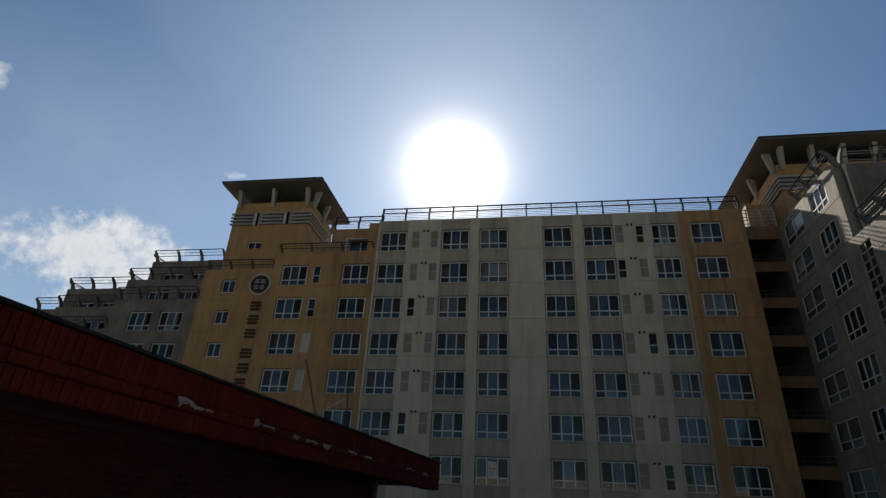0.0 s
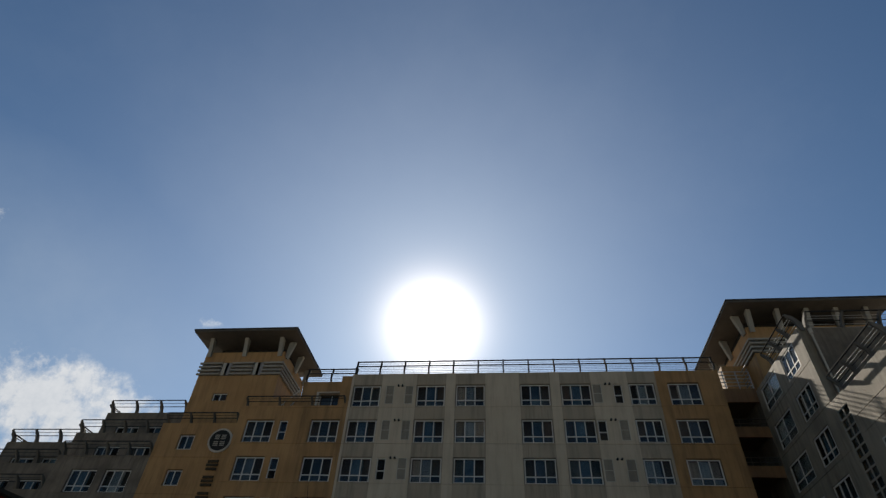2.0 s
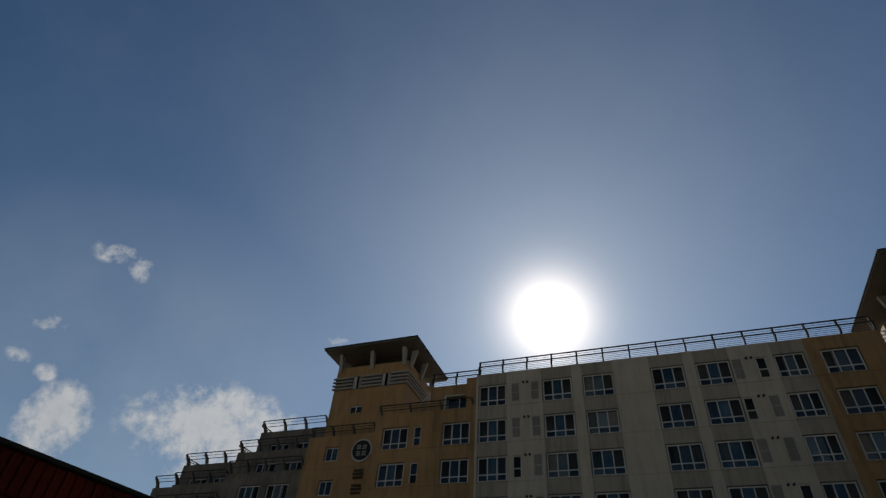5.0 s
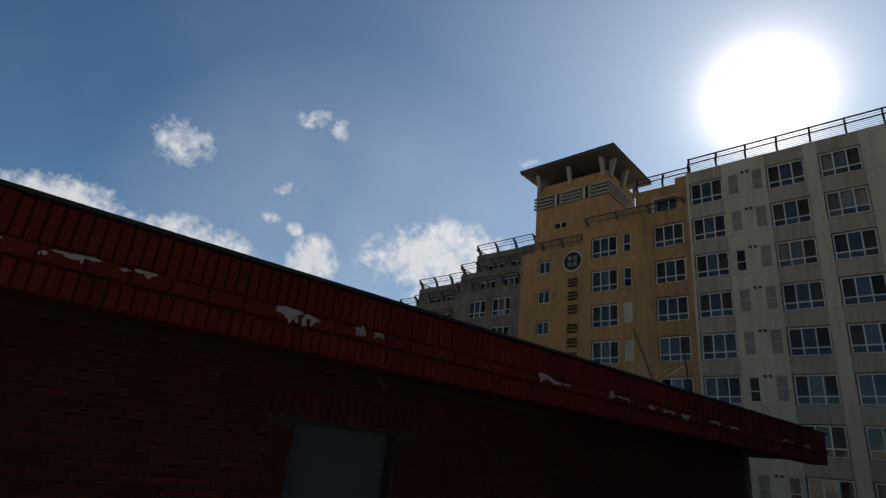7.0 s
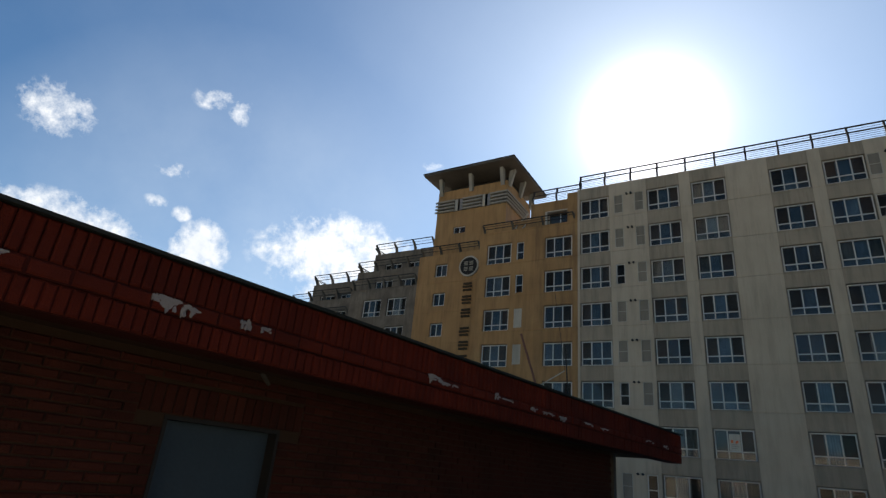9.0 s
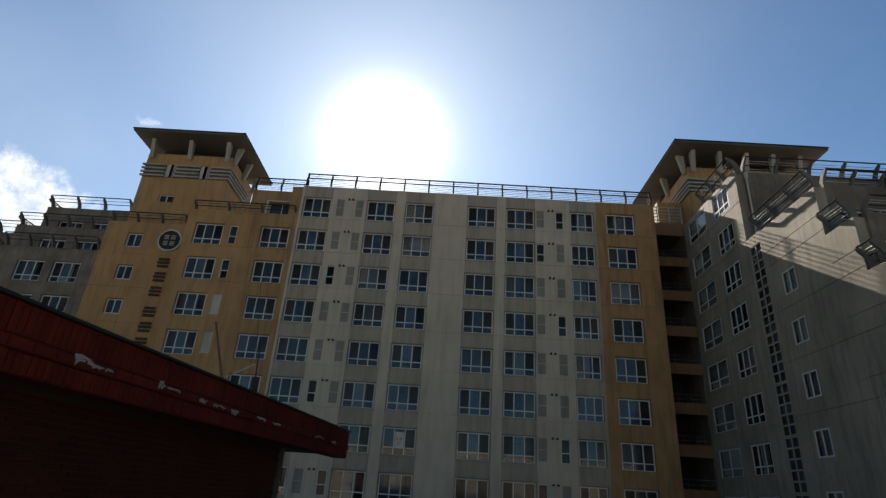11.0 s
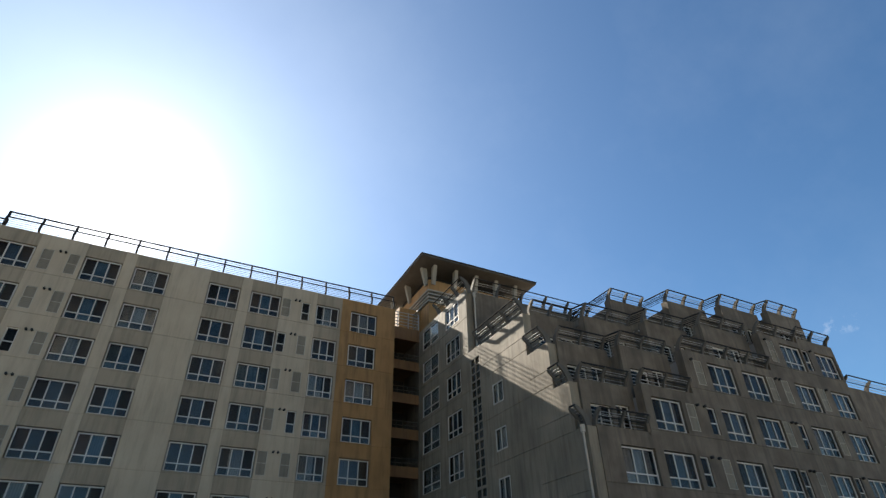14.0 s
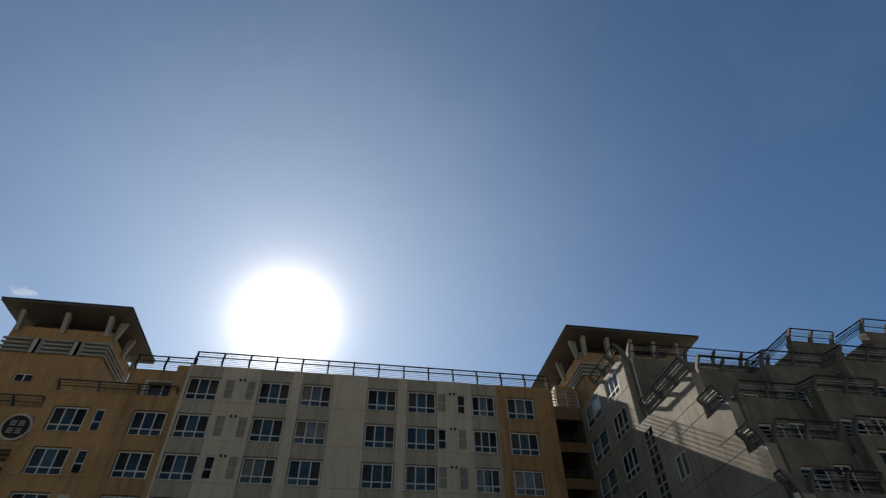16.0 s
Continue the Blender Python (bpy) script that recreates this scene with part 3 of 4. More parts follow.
def belvedere(parent, x0, x1, y0, y1, zb, edge, sides, roof=27.86, wall=YELLOW):
    """The head of a stair tower: plain shaft, a band of slats, a loft with fins, filled by a near-black box for its
    shade, under a wide roof. edge: (left, right, front, back) of the roof.
    """
    l, r, f, b = edge
    m0 = pose(x0, y0, 0)
    facade("wall", parent, x1 - x0, zb, 26.4, m0, [((x1 - x0) * 0.27, 21.6, 1.3, 0.7)] if "f" in sides else [], [wall], label="plain ochre shaft")
    if "f" in sides:
        window(parent, (1.3, 0.7, 0, 2), m0 @ pose((x1 - x0) * 0.27, 0.1, 21.6 + EYE), False)
    block("core", parent, x0 + 0.01, x1 - 0.01, y0 + 0.56, y1, zb, 26.38, wall)
    # near-black box that paints the shade inside the loft
    block("loft_core", parent, x0 + 0.6, x1 - 0.6, y0 + 1.3, y1 - 0.6, 26.38, roof - 0.4, DARK_AND_SHADE)
    # roof: a thin lid with a soffit that falls inwards to the loft
    bm = bmesh.new()
    ringa = [(l, f, roof), (r, f, roof), (r, b, roof), (l, b, roof)]
    ringb = [(l, f, roof - 0.18), (r, f, roof - 0.18), (r, b, roof - 0.18), (l, b, roof - 0.18)]
    ringc = [(x0 + 0.5, y0 + 0.9, roof - 0.42), (x1 - 0.5, y0 + 0.9, roof - 0.42), (x1 - 0.5, y1 - 0.5, roof - 0.42), (x0 + 0.5, y1 - 0.5, roof - 0.42)]
    va, vb, vc = [[bm.verts.new((x, y, z + EYE)) for x, y, z in ring] for ring in (ringa, ringb, ringc)]
    bm.faces.new(va)
    bm.faces.new(vc[::-1])
    for p, q in ((va, vb), (vb, vc)):
        for i in range(4):
            bm.faces.new((p[i], p[(i + 1) % 4], q[(i + 1) % 4], q[i]))
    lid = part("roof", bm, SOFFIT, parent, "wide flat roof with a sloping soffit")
    bm = bmesh.new()
    box(bm, l - 0.06, r + 0.06, f - 0.06, b + 0.06, roof + 0.004, roof + 0.09)
    part("roof_edge", bm, DARKSTEEL, lid, "thin dark metal roof edge")
    # fins that lean out under the eaves
    prof = [(0.02, 25.95), (0.2, 25.85), (0.36, 26.5), (0.66, roof - 0.2), (0.1, roof - 0.2), (0.02, 26.6)]
    def fin(px, py, out, side):
        bm = bmesh.new()
        t = Matrix(((out[0], 0, side[0], px), (out[1], 0, side[1], py), (0, 1, 0, EYE), (0, 0, 0, 1)))
        prism(bm, prof, t, -0.17, 0.17)
        part("fin", bm, SLAT, parent, "pale concrete fin under the eaves")
    nf = 3 if x1 - x0 < 8 else 5
    for i in range(nf):
        fin(x0 + 0.4 + (x1 - x0 - 0.8) * i / (nf - 1), y0, (0, -1), (1, 0))
    for i in range(3):
        y = y0 + 0.4 + (y1 - y0 - 0.8) * i / 2
        if "r" in sides:
            fin(x1, y, (1, 0), (0, 1))
        if "l" in sides:
            fin(x0, y, (-1, 0), (0, 1))
    # dark sheets that paint the shadowed gaps, and the slats before them
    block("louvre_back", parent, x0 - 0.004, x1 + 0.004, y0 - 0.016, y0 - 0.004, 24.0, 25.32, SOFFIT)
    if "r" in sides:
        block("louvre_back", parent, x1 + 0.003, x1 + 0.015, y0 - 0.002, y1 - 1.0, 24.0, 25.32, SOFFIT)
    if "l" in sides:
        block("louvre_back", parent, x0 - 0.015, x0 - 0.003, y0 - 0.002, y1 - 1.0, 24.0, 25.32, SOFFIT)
    for k in range(4):
        z = 24.05 + k * 0.36
        for a, c in ((-0.18, 0.26), (0.38, 0.66), (0.78, 1.0)):
            block("slat", parent, x0 + (x1 - x0) * max(a, 0) - (0.18 if a < 0 else 0), x0 + (x1 - x0) * c + (0.18 if c == 1.0 else 0), y0 - 0.18, y0 - 0.02, z, z + 0.16, SLAT)
        if "r" in sides:
            block("slat", parent, x1 + 0.02, x1 + 0.18, y0 - 0.02, y1 - 1.0, z, z + 0.16, SLAT)
        if "l" in sides:
            block("slat", parent, x0 - 0.18, x0 - 0.02, y0 - 0.02, y1 - 1.0, z, z + 0.16, SLAT)
    for c, mat in ((0.30, PALE), (0.70, PALE), (0.345, INSIDE), (0.74, INSIDE)):
        w = 0.55
        xx = x0 + (x1 - x0) * c
        block("panel", parent, xx - w / 2, xx + w / 2, y0 - 0.03, y0 + 0.02, 24.05, 25.3, mat)


belvedere(tower, -27.5, -20.0, 41.8, 47.6, 18.0, (-28.5, -18.7, 40.2, 48.6), "fr")

# ---- sign: a round plate and characters, drawn as plain bars ----
sign = thing("sign_plate", "round black sign plate with pale rim on the ochre wall", "sign", at=(-22.85, SIGN, 17.6 + EYE))
bm = bmesh.new()
t = Matrix(((1, 0, 0, 0), (0, 0, -1, 0), (0, 1, 0, 0), (0, 0, 0, 1)))
circ = lambda r, n=40, cx=0.0, cy=0.0: [(cx + r * math.cos(k * 2 * math.pi / n), cy + r * math.sin(k * 2 * math.pi / n)) for k in range(n)]
prism(bm, circ(0.98), t, 0.0, 0.12)
part("rim", bm, PALE, sign, "pale rim")
bm = bmesh.new()
prism(bm, circ(0.83), t, 0.121, 0.14)
part("plate", bm, DARK_AND_SHADE, sign)
for cx, cy in ((-0.27, 0.27), (0.27, 0.27), (-0.27, -0.27), (0.27, -0.27)):
    for k in range(3):
        bm = bmesh.new()
        prism(bm, [(cx - 0.19, cy - 0.19 + k * 0.14), (cx + 0.19, cy - 0.19 + k * 0.14), (cx + 0.19, cy - 0.11 + k * 0.14), (cx - 0.19, cy - 0.11 + k * 0.14)], t, 0.141, 0.155)
        part("mark", bm, SLAT, sign)
STROKES = [((-0.32, 0.22, 0.32, 0.36), (-0.36, -0.06, 0.36, 0.08), (-0.32, -0.36, 0.32, -0.22))] * 7
for k, strokes in enumerate(STROKES):
    ob = thing("sign_letter", "dark raised letter shape on the ochre wall", "sign letter", "letters of the wall sign", (-22.85, SIGN, 15.65 - 1.2 * k - (0.45 if k > 2 else 0.0) + EYE))
    for q in strokes:
        bm = bmesh.new()
        box(bm, q[0] * 1.2 - 0.03, q[2] * 1.2 + 0.03, -0.12, -0.003, q[1] - 0.02 - EYE, q[3] + 0.02 - EYE)
        part("stroke", bm, BROWN_LETTER, ob)

# ---- grey wing beyond the tower, falling in steps ----
left = thing("terraced_wing", "weathered grey wing stepping down beyond the tower", "apartment building")


def storey_block(parent, x0, x1, y0, y1, z0, z1, wins, mat=CONCRETE, side_l=True, kind=BIG):
    """One stepped piece of a wing: its front wall with windows, closed box behind. wins: (x, row)."""
    m = pose(x0, y0, 0)
    holes = []
    for x, r in wins:
        z = top(r) - kind[1]
        if z > z0 + 0.02 and z + kind[1] < z1 - 0.05 and x > x0 and x + kind[0] < x1:
            holes.append((x - x0 - 0.045, z - 0.04, kind[0] + 0.09, kind[1] + 0.09))
            window(parent, kind, m @ pose(x - x0, 0.1, z + EYE))
    facade("wall", parent, x1 - x0, z0, z1, m, holes, [mat], JOINTS)
    block("core", parent, x0 + 0.003, x1 - 0.003, y0 + 0.553, y1, z0, z1 - 0.3, mat)


Y2 = SIGN
LOW = (2.05, 1.15, 0, 3)
storey_block(left, -36.2, -28.3, Y2, Y2 + 9, BOTTOM, 16.4, [(-34.4, r) for r in range(3, 8)] + [(-31.5, r) for r in range(3, 8)], CONCRETE)
for x0, x1, mid, up, base, crown in ((-36.7, -28.3, 18.8, 21.2, 16.1, -35.7), (-46.0, -36.704, 16.2, 18.5, 13.4, -43.9)):
    # a terrace storey with its row of low windows, and a narrower one set back above it
    r = 2 if mid > 17 else 3
    storey_block(left, x0 if mid > 17 else -43.2, x1, Y2 + 1.2, Y2 + 8, base, mid, [(x1 - 5.9, r + 0.15), (x1 - 3.0, r + 0.15)], kind=LOW)
    storey_block(left, crown, x1, Y2 + 2.4, Y2 + 8, mid - 0.3, up, [(x1 - 5.9, r - 0.66), (x1 - 3.0, r - 0.66)], kind=LOW)
storey_block(left, -43.2, -36.2, Y2, Y2 + 9, BOTTOM, 13.7, [(-42.4, r) for r in range(4, 8)] + [(-39.4, r) for r in range(4, 8)], CONCRETE)
storey_block(left, -46.0, -43.204, Y2 + 1.7, Y2 + 9, BOTTOM, 16.2, [])
storey_block(left, -54.0, -46.0, Y2 + 0.1, Y2 + 9, BOTTOM, 13.4, [(-52.0, r) for r in range(4, 8)] + [(-49.0, r) for r in range(4, 8)], CONCRETE)
for a, b, y, z in ((-35.5, -28.5, Y2 + 2.6, 21.2), (-36.5, -28.5, Y2 + 1.4, 18.8), (-43.7, -36.9, Y2 + 2.6, 18.5), (-43.0, -37.2, Y2 + 1.4, 16.2), (-45.8, -43.4, Y2 + 1.9, 16.2), (-36.0, -28.5, Y2 + 0.2, 16.4), (-43.0, -36.4, Y2 + 0.2, 13.7), (-53.8, -46.2, Y2 + 0.3, 13.4)):
    terrace_railing((a, y), (b, y), z, (0, -1), 2.1, bars=3, steel=DARKSTEEL, label="dark bars on curved concrete arms along a terrace")
for x, ya, yb, z in ((-35.6, Y2 + 7.5, Y2 + 2.8, 21.2), (-36.6, Y2 + 7.5, Y2 + 1.6, 18.8), (-43.8, Y2 + 7.5, Y2 + 2.8, 18.5)):
    terrace_railing((x, ya), (x, yb), z, (-1, 0), 1.8, bars=3, steel=DARKSTEEL, label="dark bars on curved concrete arms along a terrace")

# ---- recess with balconies between the slab and the right wing ----
recess = thing("balcony_stack", "ochre balconies stacked in a dark recess", "balcony")
STACK = 40.0  # front of the balconies
# near-black back wall in place of the shade deep in the recess
block("wall", recess, 15.36, 18.37, 43.2, 47.1, BOTTOM, 20.9, DARK_AND_SHADE, "back wall coloured near black for the shade of the recess")
block("roof", recess, 15.36, 18.37, STACK + 0.16, 43.2, 20.5, 20.8, RECESS_SHADE)
for r in range(1, 9):
    z = 20.4 if r == 1 else 20.85 - STOREY * (r - 1)
    if r > 1:
        block("slab", recess, 15.36, 18.37, STACK + 0.16, 43.2, z - 0.15, z, RECESS_SHADE)
    block("parapet", recess, 15.36, 18.37, STACK, STACK + 0.16, z - (0.42 if r > 1 else 0.1), z + (0.36 if r > 1 else 1.0), BALCONY_SHADED)
    if r > 1:
        for k in (0.62, 0.95):
            bm = bmesh.new()
            rod(bm, (15.38, STACK + 0.08, z + k), (18.36, STACK + 0.08, z + k), 0.03)
            part("bar", bm, SOFFIT, recess)
        for k in range(4):
            bm = bmesh.new()
            rod(bm, (15.6 + k * 0.9, STACK + 0.08, z + 0.3), (15.6 + k * 0.9, STACK + 0.08, z + 0.97), 0.025)
            part("post", bm, SOFFIT, recess)

# ---- right wing ----
WING = 18.4
wing = thing("terraced_wing", "weathered grey wing with stepped terraces and a plain end wall", "apartment building")
# end wall, facing the yard: turned so that its x runs towards the camera
def end_frame(y):
    return Matrix(((0, 1, 0, WING), (-1, 0, 0, y), (0, 0, 1, 0), (0, 0, 0, 1)))


m = end_frame(40.0)
holes = []
for r in range(1, 9):
    for key, yy in (((2.85, 1.68, 0.5, 2), 39.25), (BIG, 35.1)):
        z = top(r) - key[1]
        holes.append((40.0 - yy - 0.04, z - 0.04, key[0] + 0.08, key[1] + 0.08))
        window(wing, key, m @ pose(40.0 - yy, 0.0, z + EYE))
facade("wall", wing, 8.3, BOTTOM, 21.2, m, holes, [END_WALL], [j - 0.2 for j in JOINTS], label="grey side wall with two columns of windows")
# stair strip of small square panes
m = end_frame(31.7)
holes = []
STRIP = (1.3, 2.72, 0, 2)
WINDOWS[STRIP] = window_meshes(*STRIP, bar=0.09, rows=5)
WINDOWS[STRIP][0].materials[0] = SLAT
for r in range(2, 9):
    z = top(r + 1) + 0.15
    if z + 2.72 < 15.9:
        holes.append((0.12, z, 1.3, 2.72))
        window(wing, STRIP, m @ pose(0.12, 0.0, z + EYE), False)
facade("wall", wing, 1.6, BOTTOM, 16.0, m, holes, [END_WALL])
m = end_frame(30.1)
holes = []
for r in range(4, 9):
    z = top(r) - 1.1
    holes.append((1.2, z, 1.2, 1.3))
    window(wing, (1.2, 1.3, 0, 2), m @ pose(1.2, -0.03, z + EYE), False)
facade("wall", wing, 5.2, BOTTOM, 15.9, m, holes, [END_WALL], [j + d for j in JOINTS for d in (0, 0.9)], label="plain stained end wall")
for y1_, y0_, z in ((24.9, 22.9, 13.1), (22.9, 21.6, 10.4), (21.6, 20.75, 7.9)):
    m = end_frame(y1_)
    facade("wall", wing, y1_ - y0_, BOTTOM, z, m, [], [END_WALL], [j + d for j in JOINTS for d in (0, 0.9)])
block("wall", wing, WING - 0.026, WING + 0.552, 40.004, 47.0, BOTTOM, 20.9, CONCRETE)
block("core", wing, WING + 0.56, 25.0, 32.1, 45.0, BOTTOM, 20.7, CONCRETE)
block("wall", wing, WING + 0.556, 30.2, 31.5, 32.1, 15.5, 21.0, CONCRETE, "plain set-back wall")

# front of the wing: a flat lower wall with a stepped top, and terraces that step back above it
WIN_X = [20.35, 23.1, 28.4, 31.4, 36.45, 40.2]
LIFT = 0.3  # the wing's storeys lie a little higher than the slab's
FLAT = [(18.956, 22.5, 8.0), (22.5, 26.4, 10.6), (26.4, 34.45, 13.3), (34.45, 38.6, 16.0), (38.6, 42.6, 16.4)]
STEPS = [  # (x0, x1, front, bottom, top), storey by storey
    [(18.956, 22.5, 21.45, 7.5, 10.60)],
    [(18.956, 22.6, 22.75, 10.1, 13.30), (22.6, 26.4, 21.75, 10.1, 13.30)],
    [(18.956, 22.3, 24.9, 12.8, 16.10), (22.3, 26.4, 23.85, 12.8, 16.10), (26.4, 30.1, 22.8, 12.8, 16.10), (30.1, 34.45, 21.6, 12.8, 16.10)],
    [(27.2, 30.6, 26.1, 15.6, 19.6), (30.6, 34.5, 24.0, 15.6, 19.20), (34.5, 38.5, 22.7, 15.6, 19.10), (38.5, 42.2, 21.85, 15.6, 19.10)],
]
for x0, x1, z1 in FLAT:
    m = pose(x0, 20.7, 0)
    holes = []
    for r in range(2, 9):
        z = top(r) + LIFT - BIG[1]
        for x in WIN_X:
            if x0 < x and x + BIG[0] < x1 + 0.25 and z + BIG[1] < z1 - 0.1:
                x_in = min(x, x1 - BIG[0] - 0.06)
                holes.append((x_in - x0 - 0.045, z - 0.04, BIG[0] + 0.09, BIG[1] + 0.09))
                window(wing, BIG, m @ pose(x_in - x0, 0.1, z + EYE))
    for r in range(2, 9):
        for x, pair in ((25.58, ((0.0, 0), (1.6, 1))), (33.62, ((0.0, 0), (1.42, 1))), (38.75, ((0.0, 0),))):
            for dx, k in pair:
                z = top(r) + LIFT - 1.5
                xx = x + dx
                if x0 + 0.1 < xx and xx + 0.8 < x1 and z + 1.5 < z1 - 0.1:
                    holes.append((xx - x0, z, 0.64, 1.5))
                    if (r + k) % 3 == 0:
                        window(wing, SLIM, m @ pose(xx - x0, 0.06, z + EYE), False)
                    else:
                        share("shutter", SHUTTER_ME, wing, m @ pose(xx - x0, 0, z + EYE))
                    share("exhaust_pipe", EXHAUST_ME, wing, m @ pose(xx - x0 + (0.82 if k == 0 else -0.22), 0, top(r) + LIFT - 0.02 + EYE))
    facade("wall", wing, x1 - x0, BOTTOM, z1, m, holes, [CONCRETE], [j + LIFT for j in JOINTS], label="stained grey wall with regular windows")
    block("core", wing, x0 + 0.004, x1 - 0.004, 21.26, 33.0, BOTTOM, z1 - 0.6, INSIDE)
    terrace_railing((x0 + 0.15, 20.9), (x1 - 0.15, 20.9), z1, (0, -1), 1.9, 0.86)
for level in STEPS:
    before = None
    for x0, x1, y, z0, z1 in level:
        m = pose(x0, y, 0)
        holes = []
        for x, key, up in ((x0 + 0.5, (1.35, 1.1, 0, 2), 0.75), (x0 + 2.2, (0.95, 1.6, 0, 2), 0.42)):
            holes.append((x - x0, z0 + up, key[0], key[1]))
            window(wing, key, m @ pose(x - x0, 0.1, z0 + up + EYE), False)
        for k in range(5):
            bm = bmesh.new()
            rod(bm, (0.5, 0.03, z0 + 0.9 + 0.2 * k), (1.85, 0.03, z0 + 0.9 + 0.2 * k), 0.016)
            share("window_bar", mesh_of("window_bar", bm, ALU), wing, m)
        # short wing walls between the terraces
        if x1 < 42:
            block("parapet_wall", wing, x1 - 0.22, x1 - 0.01, y - 0.75, y - 0.003, z0 + 0.3, z0 + 1.55, CONCRETE, bevel=0.03)
        facade("wall", wing, x1 - x0, z0, z1, m, holes, [CONCRETE], label="stained wall of a set-back storey")
        block("core", wing, x0 + 0.004, x1 - 0.004, y + 0.553, 33.2, z0, z1 - 0.5, CONCRETE)
        terrace_railing((x0 + 0.15, y + 0.2), (x1 - 0.15, y + 0.2), z1, (0, -1), 1.9, 0.86)
        if before and before - y > 0.6:
            return_bars((x0 + 0.15, y + 0.2), (x0 - 0.15, before + 0.2), z1)
        before = y
for ya, yb, z in ((30.3, 25.0, 15.9), (24.6, 23.1, 13.1), (22.7, 21.8, 10.4), (21.4, 20.95, 7.9), (36.5, 31.7, 21.2)):
    terrace_railing((WING + 0.15, ya), (WING + 0.15, yb), z, (-1, 0), 1.7)
terrace_railing((WING + 0.6, 31.7), (30.0, 31.7), 21.0, (0, -1), 2.2)
return_bars((27.35, 26.3), (27.35, 31.4), 19.6)
storey_block(wing, 42.6, 48.5, 20.8, 33.0, BOTTOM, 13.5, [(44.2, r) for r in range(5, 9)] + [(46.4, r) for r in range(5, 9)])
terrace_railing((42.8, 21.0), (48.3, 21.0), 13.5, (0, -1), 2.2, 0.86)
tower2 = thing("stair_tower", "ochre stair tower head with wide flat roof", "tower")
belvedere(tower2, 19.0, 28.6, 39.3, 47.4, 20.0, (17.6, 30.0, 37.8, 48.6), "l", roof=27.98)

# added block behind the railing that casts shade on the wing's window wall
block("stair_head", tower2, 16.95, 18.98, 41.2, 46.6, 20.91, 24.0, YELLOW, "ochre block added behind the roof railing to shade the wing")

# galvanised railing round the roof of the balcony stack
ob = thing("roof_railing", "bright galvanised railing on the balcony stack roof", "railing", at=(15.4, STACK + 0.08, 21.41 + EYE))
for k in range(5):
    bm = bmesh.new()
    rod(bm, (0, 0, 0.25 + k * 0.3 - EYE), (2.95, 0, 0.25 + k * 0.3 - EYE), 0.035)
    part("bar", bm, RAIL, ob)
for k in range(4):
    bm = bmesh.new()
    rod(bm, (0.02 + k * 0.97, 0.0, -EYE), (0.02 + k * 0.97, 0.0, 1.5 - EYE), 0.045)
    part("post", bm, RAIL, ob)
ob = thing("roof_railing", "bright galvanised railing on the balcony stack roof", "railing", at=(18.3, STACK + 0.1, 21.41 + EYE))
for k in range(6):
    bm = bmesh.new()
    rod(bm, (0, 0, 0.25 + k * 0.35 - EYE), (0, 4.6, 0.25 + k * 0.35 - EYE), 0.04)
    part("bar", bm, RAIL, ob)

# added stair on the ochre terrace beside the tower, pale in place of sunlit highlights
ob = thing("stair_for_sunlit_bits", "pale stair and rails standing in for sunlit bits on the terrace", "stair", at=(-18.9, 40.6, 19.2 + EYE))
for dx in (0.0, 0.8):
    bm = bmesh.new()
    rod(bm, (dx, 0, -EYE), (dx + 0.6, 2.6, 3.2 - EYE), 0.06)
    part("stringer", bm, PALE, ob)
    bm = bmesh.new()
    rod(bm, (dx, 0, 0.9 - EYE), (dx + 0.6, 2.6, 4.1 - EYE), 0.045)
    part("handrail", bm, PALE, ob)
    for k in range(4):
        q = k / 3
        bm = bmesh.new()
        rod(bm, (dx + 0.6 * q, 2.6 * q, 3.2 * q - EYE), (dx + 0.6 * q, 2.6 * q, 3.2 * q + 0.9 - EYE), 0.03)
        part("post", bm, PALE, ob)
for k in range(12):
    q = (k + 0.5) / 12
    bm = bmesh.new()
    box(bm, 0.6 * q, 0.6 * q + 0.8, 2.6 * q - 0.11, 2.6 * q + 0.11, 3.2 * q - 0.02 - EYE, 3.2 * q + 0.02 - EYE)
    part("tread", bm, RAIL, ob)

# a sheet of paper pasted inside one pane
ob = thing("window_poster", "pale paper sheet with orange marks pasted inside a pane", "poster", at=(-3.87 + 1.07, FRONT + 0.155, top(7) - 0.72 + EYE))
FLAT_ON = Matrix(((1, 0, 0, 0), (0, 0, -1, 0), (0, 1, 0, 0), (0, 0, 0, 1)))
bm = bmesh.new()
prism(bm, [(-0.3, -0.42), (0.3, -0.44), (0.29, 0.5), (-0.28, 0.52)], FLAT_ON, 0.0, 0.002)
part("sheet", bm, CREAM, ob)
for outline in ([(-0.2, 0.02), (-0.1, 0.0), (-0.07, 0.12), (-0.14, 0.2), (-0.22, 0.12)], [(0.02, 0.0), (0.1, -0.02), (0.2, 0.08), (0.16, 0.16), (0.06, 0.12)]):
    bm = bmesh.new()
    prism(bm, outline, FLAT_ON, 0.003, 0.005)
    part("mark", bm, STICKER, ob)
for k, w in enumerate((0.17, 0.2, 0.15)):
    bm = bmesh.new()
    prism(bm, [(-0.2, -0.1 - 0.1 * k), (-0.2 + 2 * w, -0.1 - 0.1 * k), (-0.2 + 2 * w, -0.07 - 0.1 * k), (-0.2, -0.07 - 0.1 * k)], FLAT_ON, 0.003, 0.005)
    part("bar", bm, SLAT, ob)

